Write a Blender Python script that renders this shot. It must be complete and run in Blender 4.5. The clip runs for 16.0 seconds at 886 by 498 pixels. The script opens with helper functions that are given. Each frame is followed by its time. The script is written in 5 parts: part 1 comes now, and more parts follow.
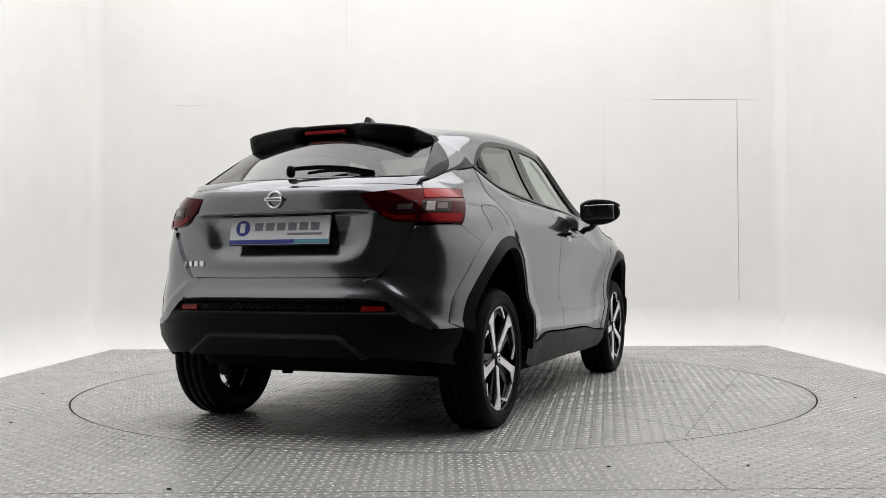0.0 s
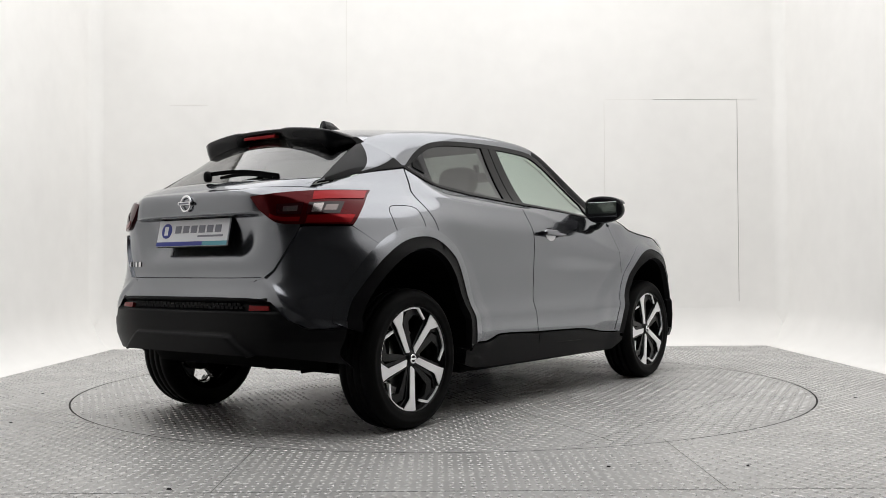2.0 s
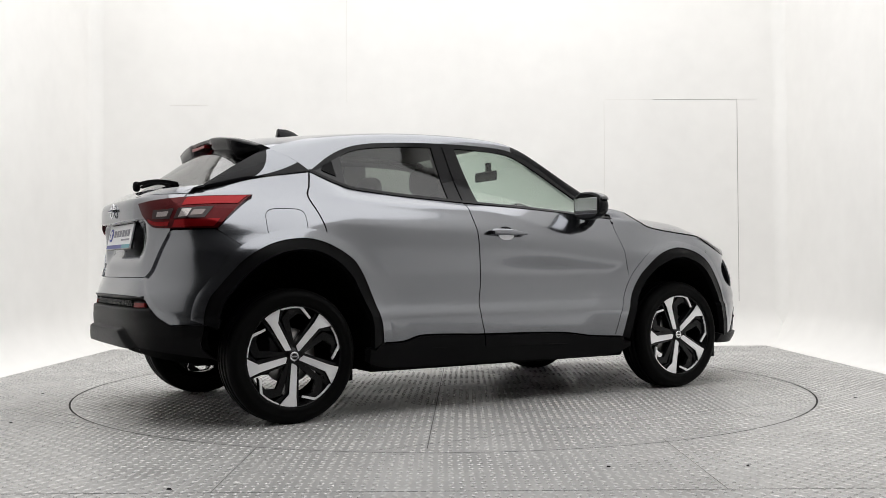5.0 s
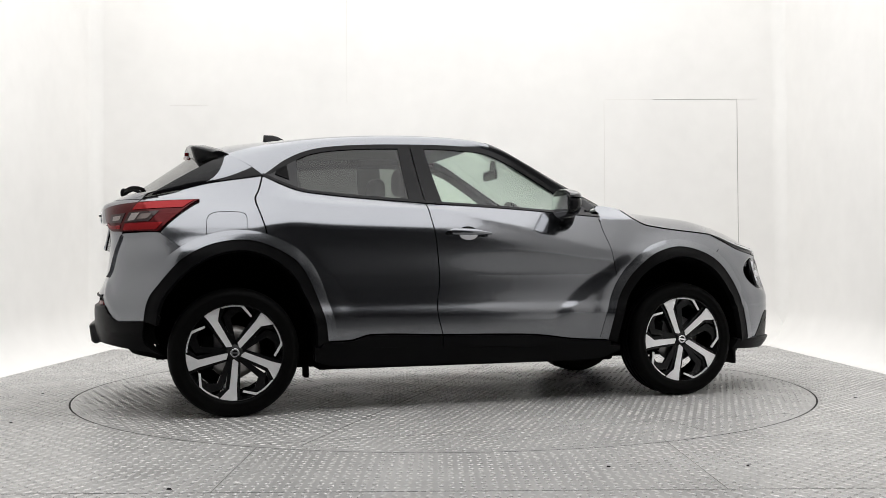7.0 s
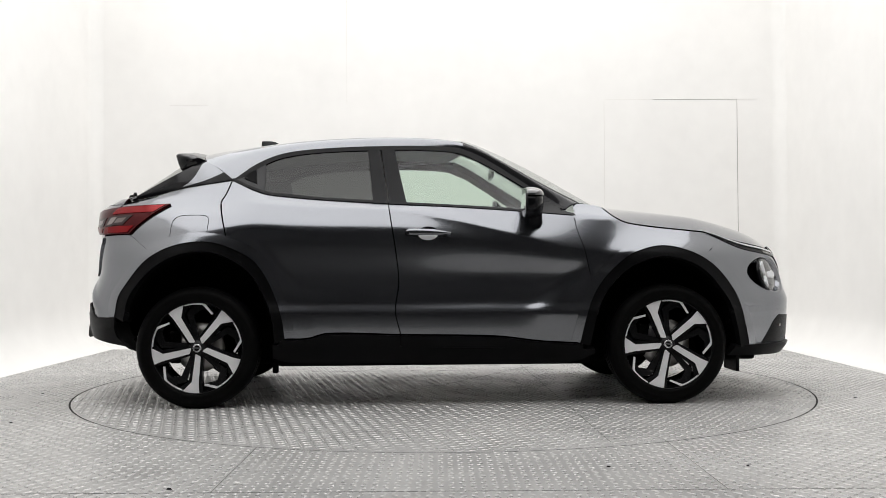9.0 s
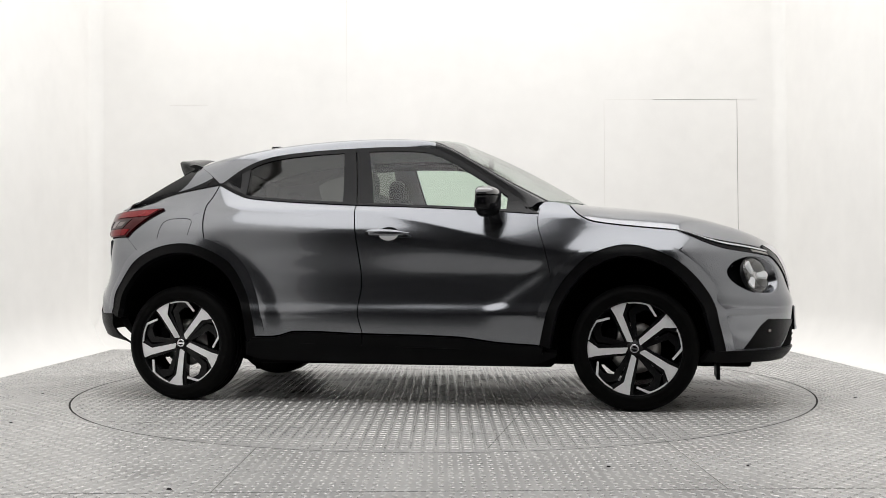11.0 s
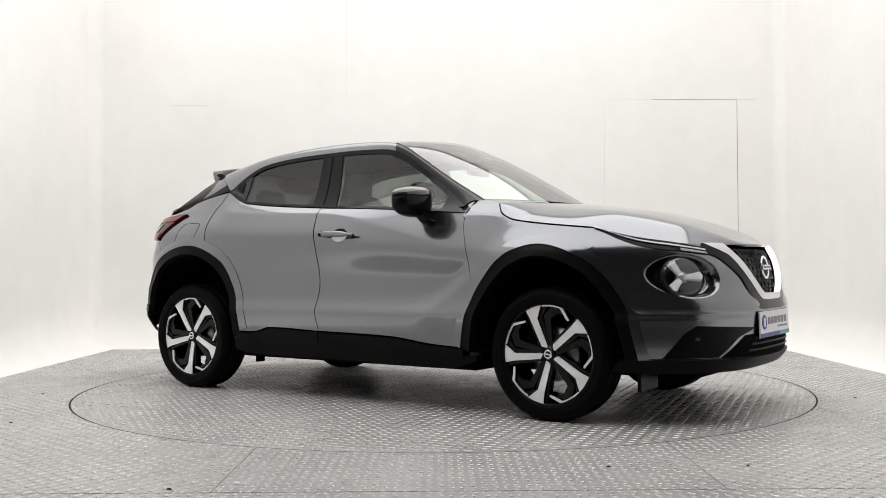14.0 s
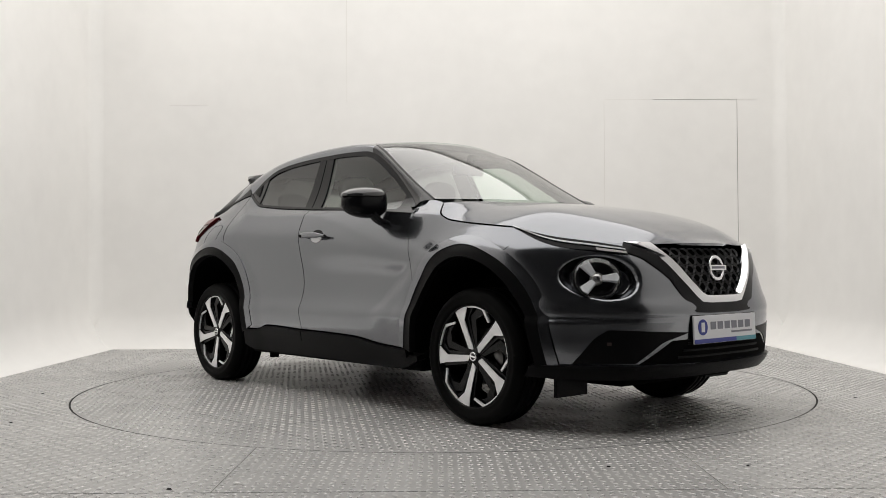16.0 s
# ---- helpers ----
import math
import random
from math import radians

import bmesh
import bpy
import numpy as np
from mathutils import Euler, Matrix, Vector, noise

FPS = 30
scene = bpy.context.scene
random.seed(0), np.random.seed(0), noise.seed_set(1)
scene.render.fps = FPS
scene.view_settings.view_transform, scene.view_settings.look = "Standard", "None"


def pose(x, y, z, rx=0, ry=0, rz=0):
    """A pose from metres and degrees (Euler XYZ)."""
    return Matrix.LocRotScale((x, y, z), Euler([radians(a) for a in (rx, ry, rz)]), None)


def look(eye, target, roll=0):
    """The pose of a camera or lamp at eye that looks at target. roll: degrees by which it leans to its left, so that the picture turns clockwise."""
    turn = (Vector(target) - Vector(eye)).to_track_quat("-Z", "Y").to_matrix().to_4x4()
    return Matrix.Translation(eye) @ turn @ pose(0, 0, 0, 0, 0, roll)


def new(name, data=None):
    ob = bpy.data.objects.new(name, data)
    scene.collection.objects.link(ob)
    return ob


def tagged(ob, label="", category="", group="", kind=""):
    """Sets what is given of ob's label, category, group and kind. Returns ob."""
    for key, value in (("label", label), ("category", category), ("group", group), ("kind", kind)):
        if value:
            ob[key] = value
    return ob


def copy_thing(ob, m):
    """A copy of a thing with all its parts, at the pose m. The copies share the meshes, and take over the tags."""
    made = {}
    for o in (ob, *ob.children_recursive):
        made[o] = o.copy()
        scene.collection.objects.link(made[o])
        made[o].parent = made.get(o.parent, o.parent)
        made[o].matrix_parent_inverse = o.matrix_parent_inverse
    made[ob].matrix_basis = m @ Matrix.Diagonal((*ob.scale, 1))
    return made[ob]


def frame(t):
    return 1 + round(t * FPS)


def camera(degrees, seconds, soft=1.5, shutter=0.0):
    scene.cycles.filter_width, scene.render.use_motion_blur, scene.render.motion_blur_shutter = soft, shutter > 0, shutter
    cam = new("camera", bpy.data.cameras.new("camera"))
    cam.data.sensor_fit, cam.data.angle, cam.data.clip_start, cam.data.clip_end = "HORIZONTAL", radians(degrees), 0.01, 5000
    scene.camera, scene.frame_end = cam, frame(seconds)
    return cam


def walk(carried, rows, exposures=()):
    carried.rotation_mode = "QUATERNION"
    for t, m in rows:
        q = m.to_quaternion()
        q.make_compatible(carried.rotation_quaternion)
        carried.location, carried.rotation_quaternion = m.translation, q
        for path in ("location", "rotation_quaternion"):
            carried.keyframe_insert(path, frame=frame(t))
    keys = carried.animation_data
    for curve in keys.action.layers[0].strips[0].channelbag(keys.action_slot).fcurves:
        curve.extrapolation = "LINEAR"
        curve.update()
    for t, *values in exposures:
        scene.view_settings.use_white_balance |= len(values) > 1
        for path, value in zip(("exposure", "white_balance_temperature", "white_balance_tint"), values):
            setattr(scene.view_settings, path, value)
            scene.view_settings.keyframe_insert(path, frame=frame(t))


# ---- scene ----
# ---- camera: on a tripod, still
EYE = (0.0, -6.268, 0.780)
cam = camera(49.42, 16.0, soft=0.8)
VIEW = look(EYE, (EYE[0] + 0.00396, EYE[1] + 1.0, EYE[2] + 0.01828), -0.338)
walk(cam, [(0.0, VIEW), (16.0, VIEW)], exposures=[(0.0, 0.02, 6440, 10), (4.0, 0.09, 6400, 10), (9.0, 0.19, 6420, 10), (12.5, 0.18, 6480, 10), (14.0, 0.15, 6520, 10), (15.0, -0.03, 6600, 10), (16.0, -0.15, 6620, 10)])

# ---- light: a wide soft ceiling light over the booth, an added faint world fill round the dim hall behind the camera
world = bpy.data.worlds.new("dim_world_fill")
scene.world = world
world.use_nodes = True
world.node_tree.nodes["Background"].inputs[0].default_value = (0.9, 0.95, 1.0, 1)
world.node_tree.nodes["Background"].inputs[1].default_value = 0.08


def area_lamp(name, x, y, z, sx, sy, watts, colour, rx=0.0):
    data = bpy.data.lights.new(name, "AREA")
    data.shape, data.size, data.size_y, data.energy, data.color = "RECTANGLE", sx, sy, watts, colour
    ob = new(name, data)
    ob.matrix_world = pose(x, y, z, rx)
    return ob


area_lamp("ceiling_softbox", 0, -0.75, 4.72, 6.7, 7.7, 292, (1.0, 0.990, 0.978))


# ---- materials
def material(name, colour, rough=0.5, metal=0.0, coat=0.0, vary=0.0, scale=8.0, bump=0.0, bump_scale=60.0, emit=0.0, rough_vary=0.0, trans=0.0, ior=1.45, flake=0.0, spec=0.5):
    m = bpy.data.materials.new(name)
    m.use_nodes = True
    nt = m.node_tree
    b = nt.nodes["Principled BSDF"]
    b.inputs["Base Color"].default_value = (*colour, 1)
    b.inputs["Roughness"].default_value = rough
    b.inputs["Metallic"].default_value = metal
    b.inputs["Coat Weight"].default_value = coat
    b.inputs["Coat Roughness"].default_value = 0.03
    b.inputs["Transmission Weight"].default_value = trans
    b.inputs["IOR"].default_value = ior
    b.inputs["Specular IOR Level"].default_value = spec
    if emit:
        b.inputs["Emission Color"].default_value = (*colour, 1)
        b.inputs["Emission Strength"].default_value = emit
    if vary or bump or rough_vary or flake:
        co = nt.nodes.new("ShaderNodeTexCoord")

    def noise_tex(s, detail=4.0):
        n = nt.nodes.new("ShaderNodeTexNoise")
        n.inputs["Scale"].default_value, n.inputs["Detail"].default_value = s, detail
        nt.links.new(co.outputs["Object"], n.inputs["Vector"])
        return n
    if vary:
        big, fine = noise_tex(scale), noise_tex(scale * 9, 6)
        add = nt.nodes.new("ShaderNodeMath")
        add.operation = "MULTIPLY_ADD"
        add.inputs[1].default_value = 0.4
        nt.links.new(fine.outputs["Fac"], add.inputs[0])
        nt.links.new(big.outputs["Fac"], add.inputs[2])
        ramp = nt.nodes.new("ShaderNodeMapRange")
        ramp.inputs["From Min"].default_value, ramp.inputs["From Max"].default_value = 0.45, 0.95
        ramp.inputs["To Min"].default_value, ramp.inputs["To Max"].default_value = 1 - vary, 1 + vary
        nt.links.new(add.outputs[0], ramp.inputs["Value"])
        mix = nt.nodes.new("ShaderNodeVectorMath")
        mix.operation = "SCALE"
        mix.inputs[0].default_value = colour
        nt.links.new(ramp.outputs[0], mix.inputs["Scale"])
        nt.links.new(mix.outputs[0], b.inputs["Base Color"])
    if rough_vary:
        n = noise_tex(scale * 2.3)
        r = nt.nodes.new("ShaderNodeMapRange")
        r.inputs["From Min"].default_value, r.inputs["From Max"].default_value = 0.3, 0.7
        r.inputs["To Min"].default_value, r.inputs["To Max"].default_value = max(0.02, rough - rough_vary), rough + rough_vary
        nt.links.new(n.outputs["Fac"], r.inputs["Value"])
        nt.links.new(r.outputs[0], b.inputs["Roughness"])
    if bump:
        n = noise_tex(bump_scale, 5)
        bp = nt.nodes.new("ShaderNodeBump")
        bp.inputs["Strength"].default_value, bp.inputs["Distance"].default_value = bump, 0.004
        nt.links.new(n.outputs["Fac"], bp.inputs["Height"])
        nt.links.new(bp.outputs[0], b.inputs["Normal"])
    if flake:
        n = noise_tex(900, 2)
        bp = nt.nodes.new("ShaderNodeBump")
        bp.inputs["Strength"].default_value, bp.inputs["Distance"].default_value = flake, 0.0006
        nt.links.new(n.outputs["Fac"], bp.inputs["Height"])
        nt.links.new(bp.outputs[0], b.inputs["Normal"])
    return m


PAINT = material("grey_metallic_paint", (0.203, 0.210, 0.227), 0.19, 0.95, 1.0, flake=0.05)
PAINT.node_tree.nodes["Principled BSDF"].inputs["Specular Tint"].default_value = (0.48, 0.49, 0.52, 1)
SEAM_DARK = material("grimy_plate_joint", (0.10, 0.098, 0.094), 0.8, vary=0.3, scale=12)
GAP_SHADE = material("gap_shade", (0.03, 0.029, 0.028), 0.9, spec=0.1)
BLACK_PLASTIC = material("grained_black_plastic", (0.0040, 0.0040, 0.0044), 0.38, spec=0.10, vary=0.15, scale=6, bump=0.12, bump_scale=700)
GLOSS_BLACK = material("gloss_black_trim", (0.006, 0.006, 0.007), 0.10, spec=0.2)
MATT_BLACK = material("matt_black", (0.003, 0.003, 0.003), 0.9, spec=0.05)
RUBBER = material("tyre_rubber", (0.003, 0.003, 0.003), 0.55, spec=0.07, vary=0.2, scale=12, bump=0.1, bump_scale=300)
CHROME = material("bright_chrome", (0.82, 0.82, 0.84), 0.07, 1.0)
SATIN = material("machined_alloy", (0.90, 0.90, 0.91), 0.36, 0.30, 0.4, bump=0.02, bump_scale=400)
RIM_BLACK = material("black_painted_alloy", (0.005, 0.005, 0.0055), 0.25, spec=0.25)
SMOKED = material("smoked_lamp_window", (0.10, 0.075, 0.07), 0.15, 0.5, coat=1.0)
SILVERED = material("silvered_reflector", (0.90, 0.91, 0.93), 0.38, 0.1, coat=0.5)
GRILLE = material("grille_plastic", (0.13, 0.13, 0.135), 0.25)
PILLAR = material("dark_pillar_film", (0.022, 0.022, 0.024), 0.18, spec=0.4)
JOINT = material("faint_board_joint", (0.76, 0.745, 0.71), 0.8)
STEEL = material("brake_steel", (0.35, 0.34, 0.33), 0.35, 1.0, vary=0.15, scale=20)
RED_LENS = material("red_lamp_lens", (0.20, 0.005, 0.007), 0.12, 0.55, spec=0.3)
DEEP_RED = material("deep_red_lamp_lens", (0.055, 0.002, 0.003), 0.12, 0.6, spec=0.3)
CHIP_LENS = material("pale_lamp_chip", (0.27, 0.25, 0.245), 0.14, 0.85)
DARK_LENS = material("smoked_lamp_lens", (0.016, 0.002, 0.003), 0.05, spec=0.4)
CLEAR_LENS = material("clear_lamp_reflector", (0.55, 0.53, 0.52), 0.12, 0.8, coat=1.0)
REFLEX = material("red_reflector", (0.20, 0.008, 0.008), 0.2, spec=0.3)
PLATE_WHITE = material("white_plate", (0.80, 0.80, 0.83), 0.35, vary=0.02, scale=10)
PLATE_BLUE = material("blue_print", (0.03, 0.045, 0.28), 0.4)
PLATE_TEAL = material("teal_print", (0.10, 0.33, 0.40), 0.4)
PLATE_GREY = material("grey_print", (0.22, 0.22, 0.26), 0.45)
FABRIC = material("dark_seat_fabric", (0.035, 0.035, 0.037), 0.85, vary=0.2, scale=15, bump=0.3, bump_scale=250)
LINER = material("grey_headliner", (0.32, 0.31, 0.30), 0.9, vary=0.05, scale=6)
WALL = material("white_painted_wall", (0.895, 0.885, 0.866), 0.75, vary=0.045, scale=0.6, bump=0.05, bump_scale=12)
CEILING = material("white_ceiling", (0.88, 0.87, 0.85), 0.8, vary=0.03, scale=1)
SEAM = material("dark_seam_shadow", (0.36, 0.345, 0.32), 0.9)
HALL = material("dim_hall_wall", (0.20, 0.20, 0.21), 0.8, vary=0.2, scale=0.6)
HALL_FLOOR = material("dim_hall_floor", (0.06, 0.06, 0.06), 0.5, vary=0.15, scale=2)
PLATEFLOOR = material("worn_grey_checker_plate", (0.385, 0.379, 0.373), 0.40, 0.18, vary=0.16, scale=1.1, rough_vary=0.12, bump=0.12, bump_scale=90)
LUG = material("worn_tread_lugs", (0.475, 0.469, 0.462), 0.27, 0.48, vary=0.12, scale=1.7, rough_vary=0.1)


def glass(name, tint, rough=0.0, base=0.048, power=3.4):
    """A thin pane: gloss that grows towards the edge, over a tinted see-through."""
    m = bpy.data.materials.new(name)
    m.use_nodes = True
    nt = m.node_tree
    nt.nodes.remove(nt.nodes["Principled BSDF"])
    out = nt.nodes["Material Output"]
    fc, pw, fr = nt.nodes.new("ShaderNodeLayerWeight"), nt.nodes.new("ShaderNodeMath"), nt.nodes.new("ShaderNodeMath")
    fc.inputs[0].default_value = 0.5
    pw.operation, pw.inputs[1].default_value = "POWER", power
    fr.operation, fr.inputs[1].default_value, fr.inputs[2].default_value = "MULTIPLY_ADD", 0.9 - base, base + 0.002
    nt.links.new(fc.outputs["Facing"], pw.inputs[0])
    nt.links.new(pw.outputs[0], fr.inputs[0])
    tr, gl, mx = nt.nodes.new("ShaderNodeBsdfTransparent"), nt.nodes.new("ShaderNodeBsdfGlossy"), nt.nodes.new("ShaderNodeMixShader")
    tr.inputs[0].default_value = (*tint, 1)
    gl.inputs["Roughness"].default_value = rough
    nt.links.new(fr.outputs[0], mx.inputs[0])
    nt.links.new(tr.outputs[0], mx.inputs[1])
    nt.links.new(gl.outputs[0], mx.inputs[2])
    nt.links.new(mx.outputs[0], out.inputs[0])
    return m


SCREEN = glass("windscreen_glass", (0.74, 0.82, 0.77), base=0.09, power=2.6)
GLASS = glass("green_tinted_glass", (0.74, 0.83, 0.76))
PRIVACY = glass("privacy_glass", (0.21, 0.22, 0.21))
LAMP_GLASS = glass("clear_lamp_cover", (0.93, 0.94, 0.95), base=0.10)


# ---- building helpers
def part(name, bm, mat, parent=None, label="", smooth=False):
    """Links a bmesh as one mesh object under a thing or a part."""
    me = bpy.data.meshes.new(name)
    bm.to_mesh(me)
    bm.free()
    me.materials.append(mat)
    if smooth:
        for p in me.polygons:
            p.use_smooth = True
    ob = new(name, me)
    ob.parent = parent
    if label:
        ob["label"] = label
    return ob


def box(bm, x0, x1, y0, y1, z0, z1, bevel=0.0):
    made = bmesh.ops.create_cube(bm, size=1, matrix=Matrix.Translation(((x0 + x1) / 2, (y0 + y1) / 2, (z0 + z1) / 2)) @ Matrix.Diagonal((x1 - x0, y1 - y0, z1 - z0, 1)))
    if bevel:
        edges = {e for v in made["verts"] for e in v.link_edges}
        bmesh.ops.bevel(bm, geom=list(edges), offset=bevel, segments=3, profile=0.5, affect="EDGES")
    return bm


def boxed(*a, **k):
    return box(bmesh.new(), *a, **k)


def grid_faces(bm, rows, flip=False, smooth=True, closed=False):
    """Quads over rows of points."""
    vs = [[bm.verts.new(p) for p in r] for r in rows]
    n = len(vs[0])
    for a, b in zip(vs, vs[1:]):
        for i in range(n if closed else n - 1):
            q = (a[i], a[(i + 1) % n], b[(i + 1) % n], b[i])
            if len({v.co.to_tuple(6) for v in q}) < 3:
                continue
            f = bm.faces.new(q[::-1] if flip else q)
            f.smooth = smooth
    return vs


# ---- the booth: white walls with a coved foot, steel plate floor, turntable
WX, WY, COVE, TOP, OPEN = 3.45, 3.33, 0.34, 4.8, -4.7
DISC, RING = (0.022, 0.075), 2.285


def wall_section(h1):
    """Points (inset from the wall's plane, height) up the cove and the wall."""
    pts = [(COVE * (1 - math.sin(a)), COVE * 1.12 * (1 - math.cos(a))) for a in [k * math.pi / 20 for k in range(11)]]
    return [(d * 0.86, z) for d, z in pts] + [(0.0, 1.2), (0.0, 2.4), (0.0, h1)]


def booth_walls():
    sec = wall_section(TOP)
    for name, sx in (("wall_west", -1), ("wall_east", 1)):
        bm = bmesh.new()
        ys = [OPEN, -1.8, -0.4, 1.3, WY - 0.02]
        rows = [[(sx * (WX - d), min(y, WY - d), z) for y in ys] for d, z in sec]
        grid_faces(bm, rows, flip=sx < 0)
        outer = [[(sx * (WX + 0.12), y, z) for y in (OPEN, WY + 0.12)] for z in (0, TOP)]
        grid_faces(bm, outer, flip=sx > 0, smooth=False)
        grid_faces(bm, [[(sx * (WX - sec[k][0]), OPEN, sec[k][1]), (sx * (WX + 0.12), OPEN, sec[k][1])] for k in range(len(sec))], smooth=False)
        tagged(part(name, bm, WALL), "white painted booth side wall with a curved coved foot", "wall", kind="structure")
    bm = bmesh.new()
    xs = [-WX, -2, 0, 2, WX]
    rows = [[(math.copysign(min(abs(x), WX - d), x), WY - d, z) for x in xs] for d, z in sec]
    grid_faces(bm, rows)
    grid_faces(bm, [[(x, WY + 0.12, z) for x in (-WX, WX)] for z in (0, TOP)], flip=True, smooth=False)
    wall = tagged(part("wall_north", bm, WALL), "white painted booth back wall with a coved foot and faint board joints", "wall", kind="structure")
    # rounded fillets in the upright corners
    for sx in (-1, 1):
        bm = bmesh.new()
        r = 0.13
        arc = [(sx * (WX + 0.002 - r + r * math.cos(a)), WY + 0.002 - r + r * math.sin(a)) for a in [k * math.pi / 16 for k in range(9)]]
        grid_faces(bm, [[(x, y, z) for x, y in arc] for z in (0.12, 1.5, 2.7, TOP)], flip=sx < 0)
        part("corner_fillet", bm, WALL, wall)
    # flush door leaf in the back wall, and board joints
    bm = boxed(1.66, 2.985, WY - 0.0015, WY + 0.02, 0.30, 2.435)
    part("flush_door_leaf", bm, WALL, wall, "flush white door leaf with a thin dark gap")
    for x0, x1, z0, z1 in ((2.986, 2.990, 0.42, 2.44), (2.15, 2.985, 2.437, 2.441)):
        part("door_gap", boxed(x0, x1, WY - 0.0035, WY + 0.01, z0, z1), SEAM, wall, "thin dark gap round the flush door")
    for x0, x1, z0, z1 in ((1.655, 1.658, 0.45, 2.42), (-0.915, -0.912, 2.42, TOP), (-2.68, -2.30, 2.405, 2.409), (1.66, 2.15, 2.437, 2.440), (2.99, 3.2, 2.437, 2.440)):
        part("board_joint", boxed(x0, x1, WY - 0.0025, WY + 0.01, z0, z1), JOINT, wall)
    return wall


def floor_sheet():
    bm = bmesh.new()
    n, rows = 160, [[], [], []]
    x0, x1, y0, y1 = -WX, WX, -3.3, WY
    for k in range(n):
        a = 2 * math.pi * k / n
        c, s = math.cos(a), math.sin(a)
        cx, cy = DISC
        t = min((x1 - cx) / c if c > 1e-9 else 1e9, (x0 - cx) / c if c < -1e-9 else 1e9, (y1 - cy) / s if s > 1e-9 else 1e9, (y0 - cy) / s if s < -1e-9 else 1e9)
        e = (cx + (RING + 0.011) * c, cy + (RING + 0.011) * s)
        rows[0].append((*e, -0.03))
        rows[1].append((*e, 0.0))
        rows[2].append((cx + t * c, cy + t * s, 0.0))
    grid_faces(bm, rows, closed=True, smooth=False)
    bmesh.ops.recalc_face_normals(bm, faces=bm.faces)
    floor = tagged(part("floor", bm, PLATEFLOOR), "worn grey steel checker plate floor with fine plate joints", "floor", kind="structure")
    part("pit", boxed(-2.6, 2.6, -2.6, 2.6, -0.12, -0.09), MATT_BLACK, floor)
    for x0, x1, y0, y1 in ((-0.800, -0.797, -2.91, -2.06), (1.0, 1.003, -2.91, -1.93), (-3.1, 3.1, -2.912, -2.907), (-2.62, -2.15, 1.0, 1.005), (2.15, 3.1, 1.0, 1.004), (-3.1, -2.35, -0.9, -0.896)):
        part("plate_joint", boxed(x0, x1, y0, y1, -0.01, 0.0008), SEAM_DARK, floor)
    # unseen dark floor, added from y = -3.3 outwards so that the paint reflects it
    hall = bmesh.new()
    box(hall, -9, 9, -15, OPEN, -0.06, -0.003)
    box(hall, -WX, WX, OPEN, -3.3, -0.06, -0.003)
    tagged(part("unseen_hall_floor", hall, HALL_FLOOR), "unseen dim grey floor before the booth, added to darken the car's reflections", "floor", kind="structure")
    return floor


def lugs(centre, inside, turn, name, parent, pitch=0.039):
    """Raised tread lugs of checker plate, in alternating directions, over a region."""
    L, B, H = 0.0185, 0.0056, 0.0024
    base = np.array([(-L, 0), (-L * 0.45, -B), (L * 0.45, -B), (L, 0), (L * 0.45, B), (-L * 0.45, B)])
    shape = np.vstack([np.c_[base, np.full(6, -0.0005)], np.c_[base * 0.62, np.full(6, H)]])
    n = int(3.6 / pitch)
    g = np.arange(-n * 2, n * 2)
    i, j = np.meshgrid(g, g)
    x, y = (i * pitch).ravel(), (j * pitch).ravel()
    odd = ((i + j) % 2).ravel()
    c, s = math.cos(turn), math.sin(turn)
    px, py = c * x - s * y, s * x + c * y
    keep = inside(px + centre[0], py + centre[1])
    px, py, odd = px[keep], py[keep], odd[keep]
    a = turn + np.where(odd == 1, math.pi / 4, -math.pi / 4)
    ca, sa = np.cos(a)[:, None], np.sin(a)[:, None]
    v = np.empty((len(px), 12, 3))
    v[:, :, 0] = px[:, None] + ca * shape[:, 0] - sa * shape[:, 1] + (centre[0] if parent is None else 0)
    v[:, :, 1] = py[:, None] + sa * shape[:, 0] + ca * shape[:, 1] + (centre[1] if parent is None else 0)
    v[:, :, 2] = shape[:, 2]
    quads = np.array([(k, (k + 1) % 6, 6 + (k + 1) % 6, 6 + k) for k in range(6)] + [(6, 7, 8, 9), (6, 9, 10, 11)])
    f = (quads[None] + 12 * np.arange(len(px))[:, None, None]).reshape(-1, 4)
    me = bpy.data.meshes.new(name)
    me.from_pydata(v.reshape(-1, 3).tolist(), [], f.tolist())
    me.materials.append(LUG)
    ob = new(name, me)
    ob.parent = parent
    return tagged(ob, "raised diamond lugs of worn steel checker plate", kind="stuff")


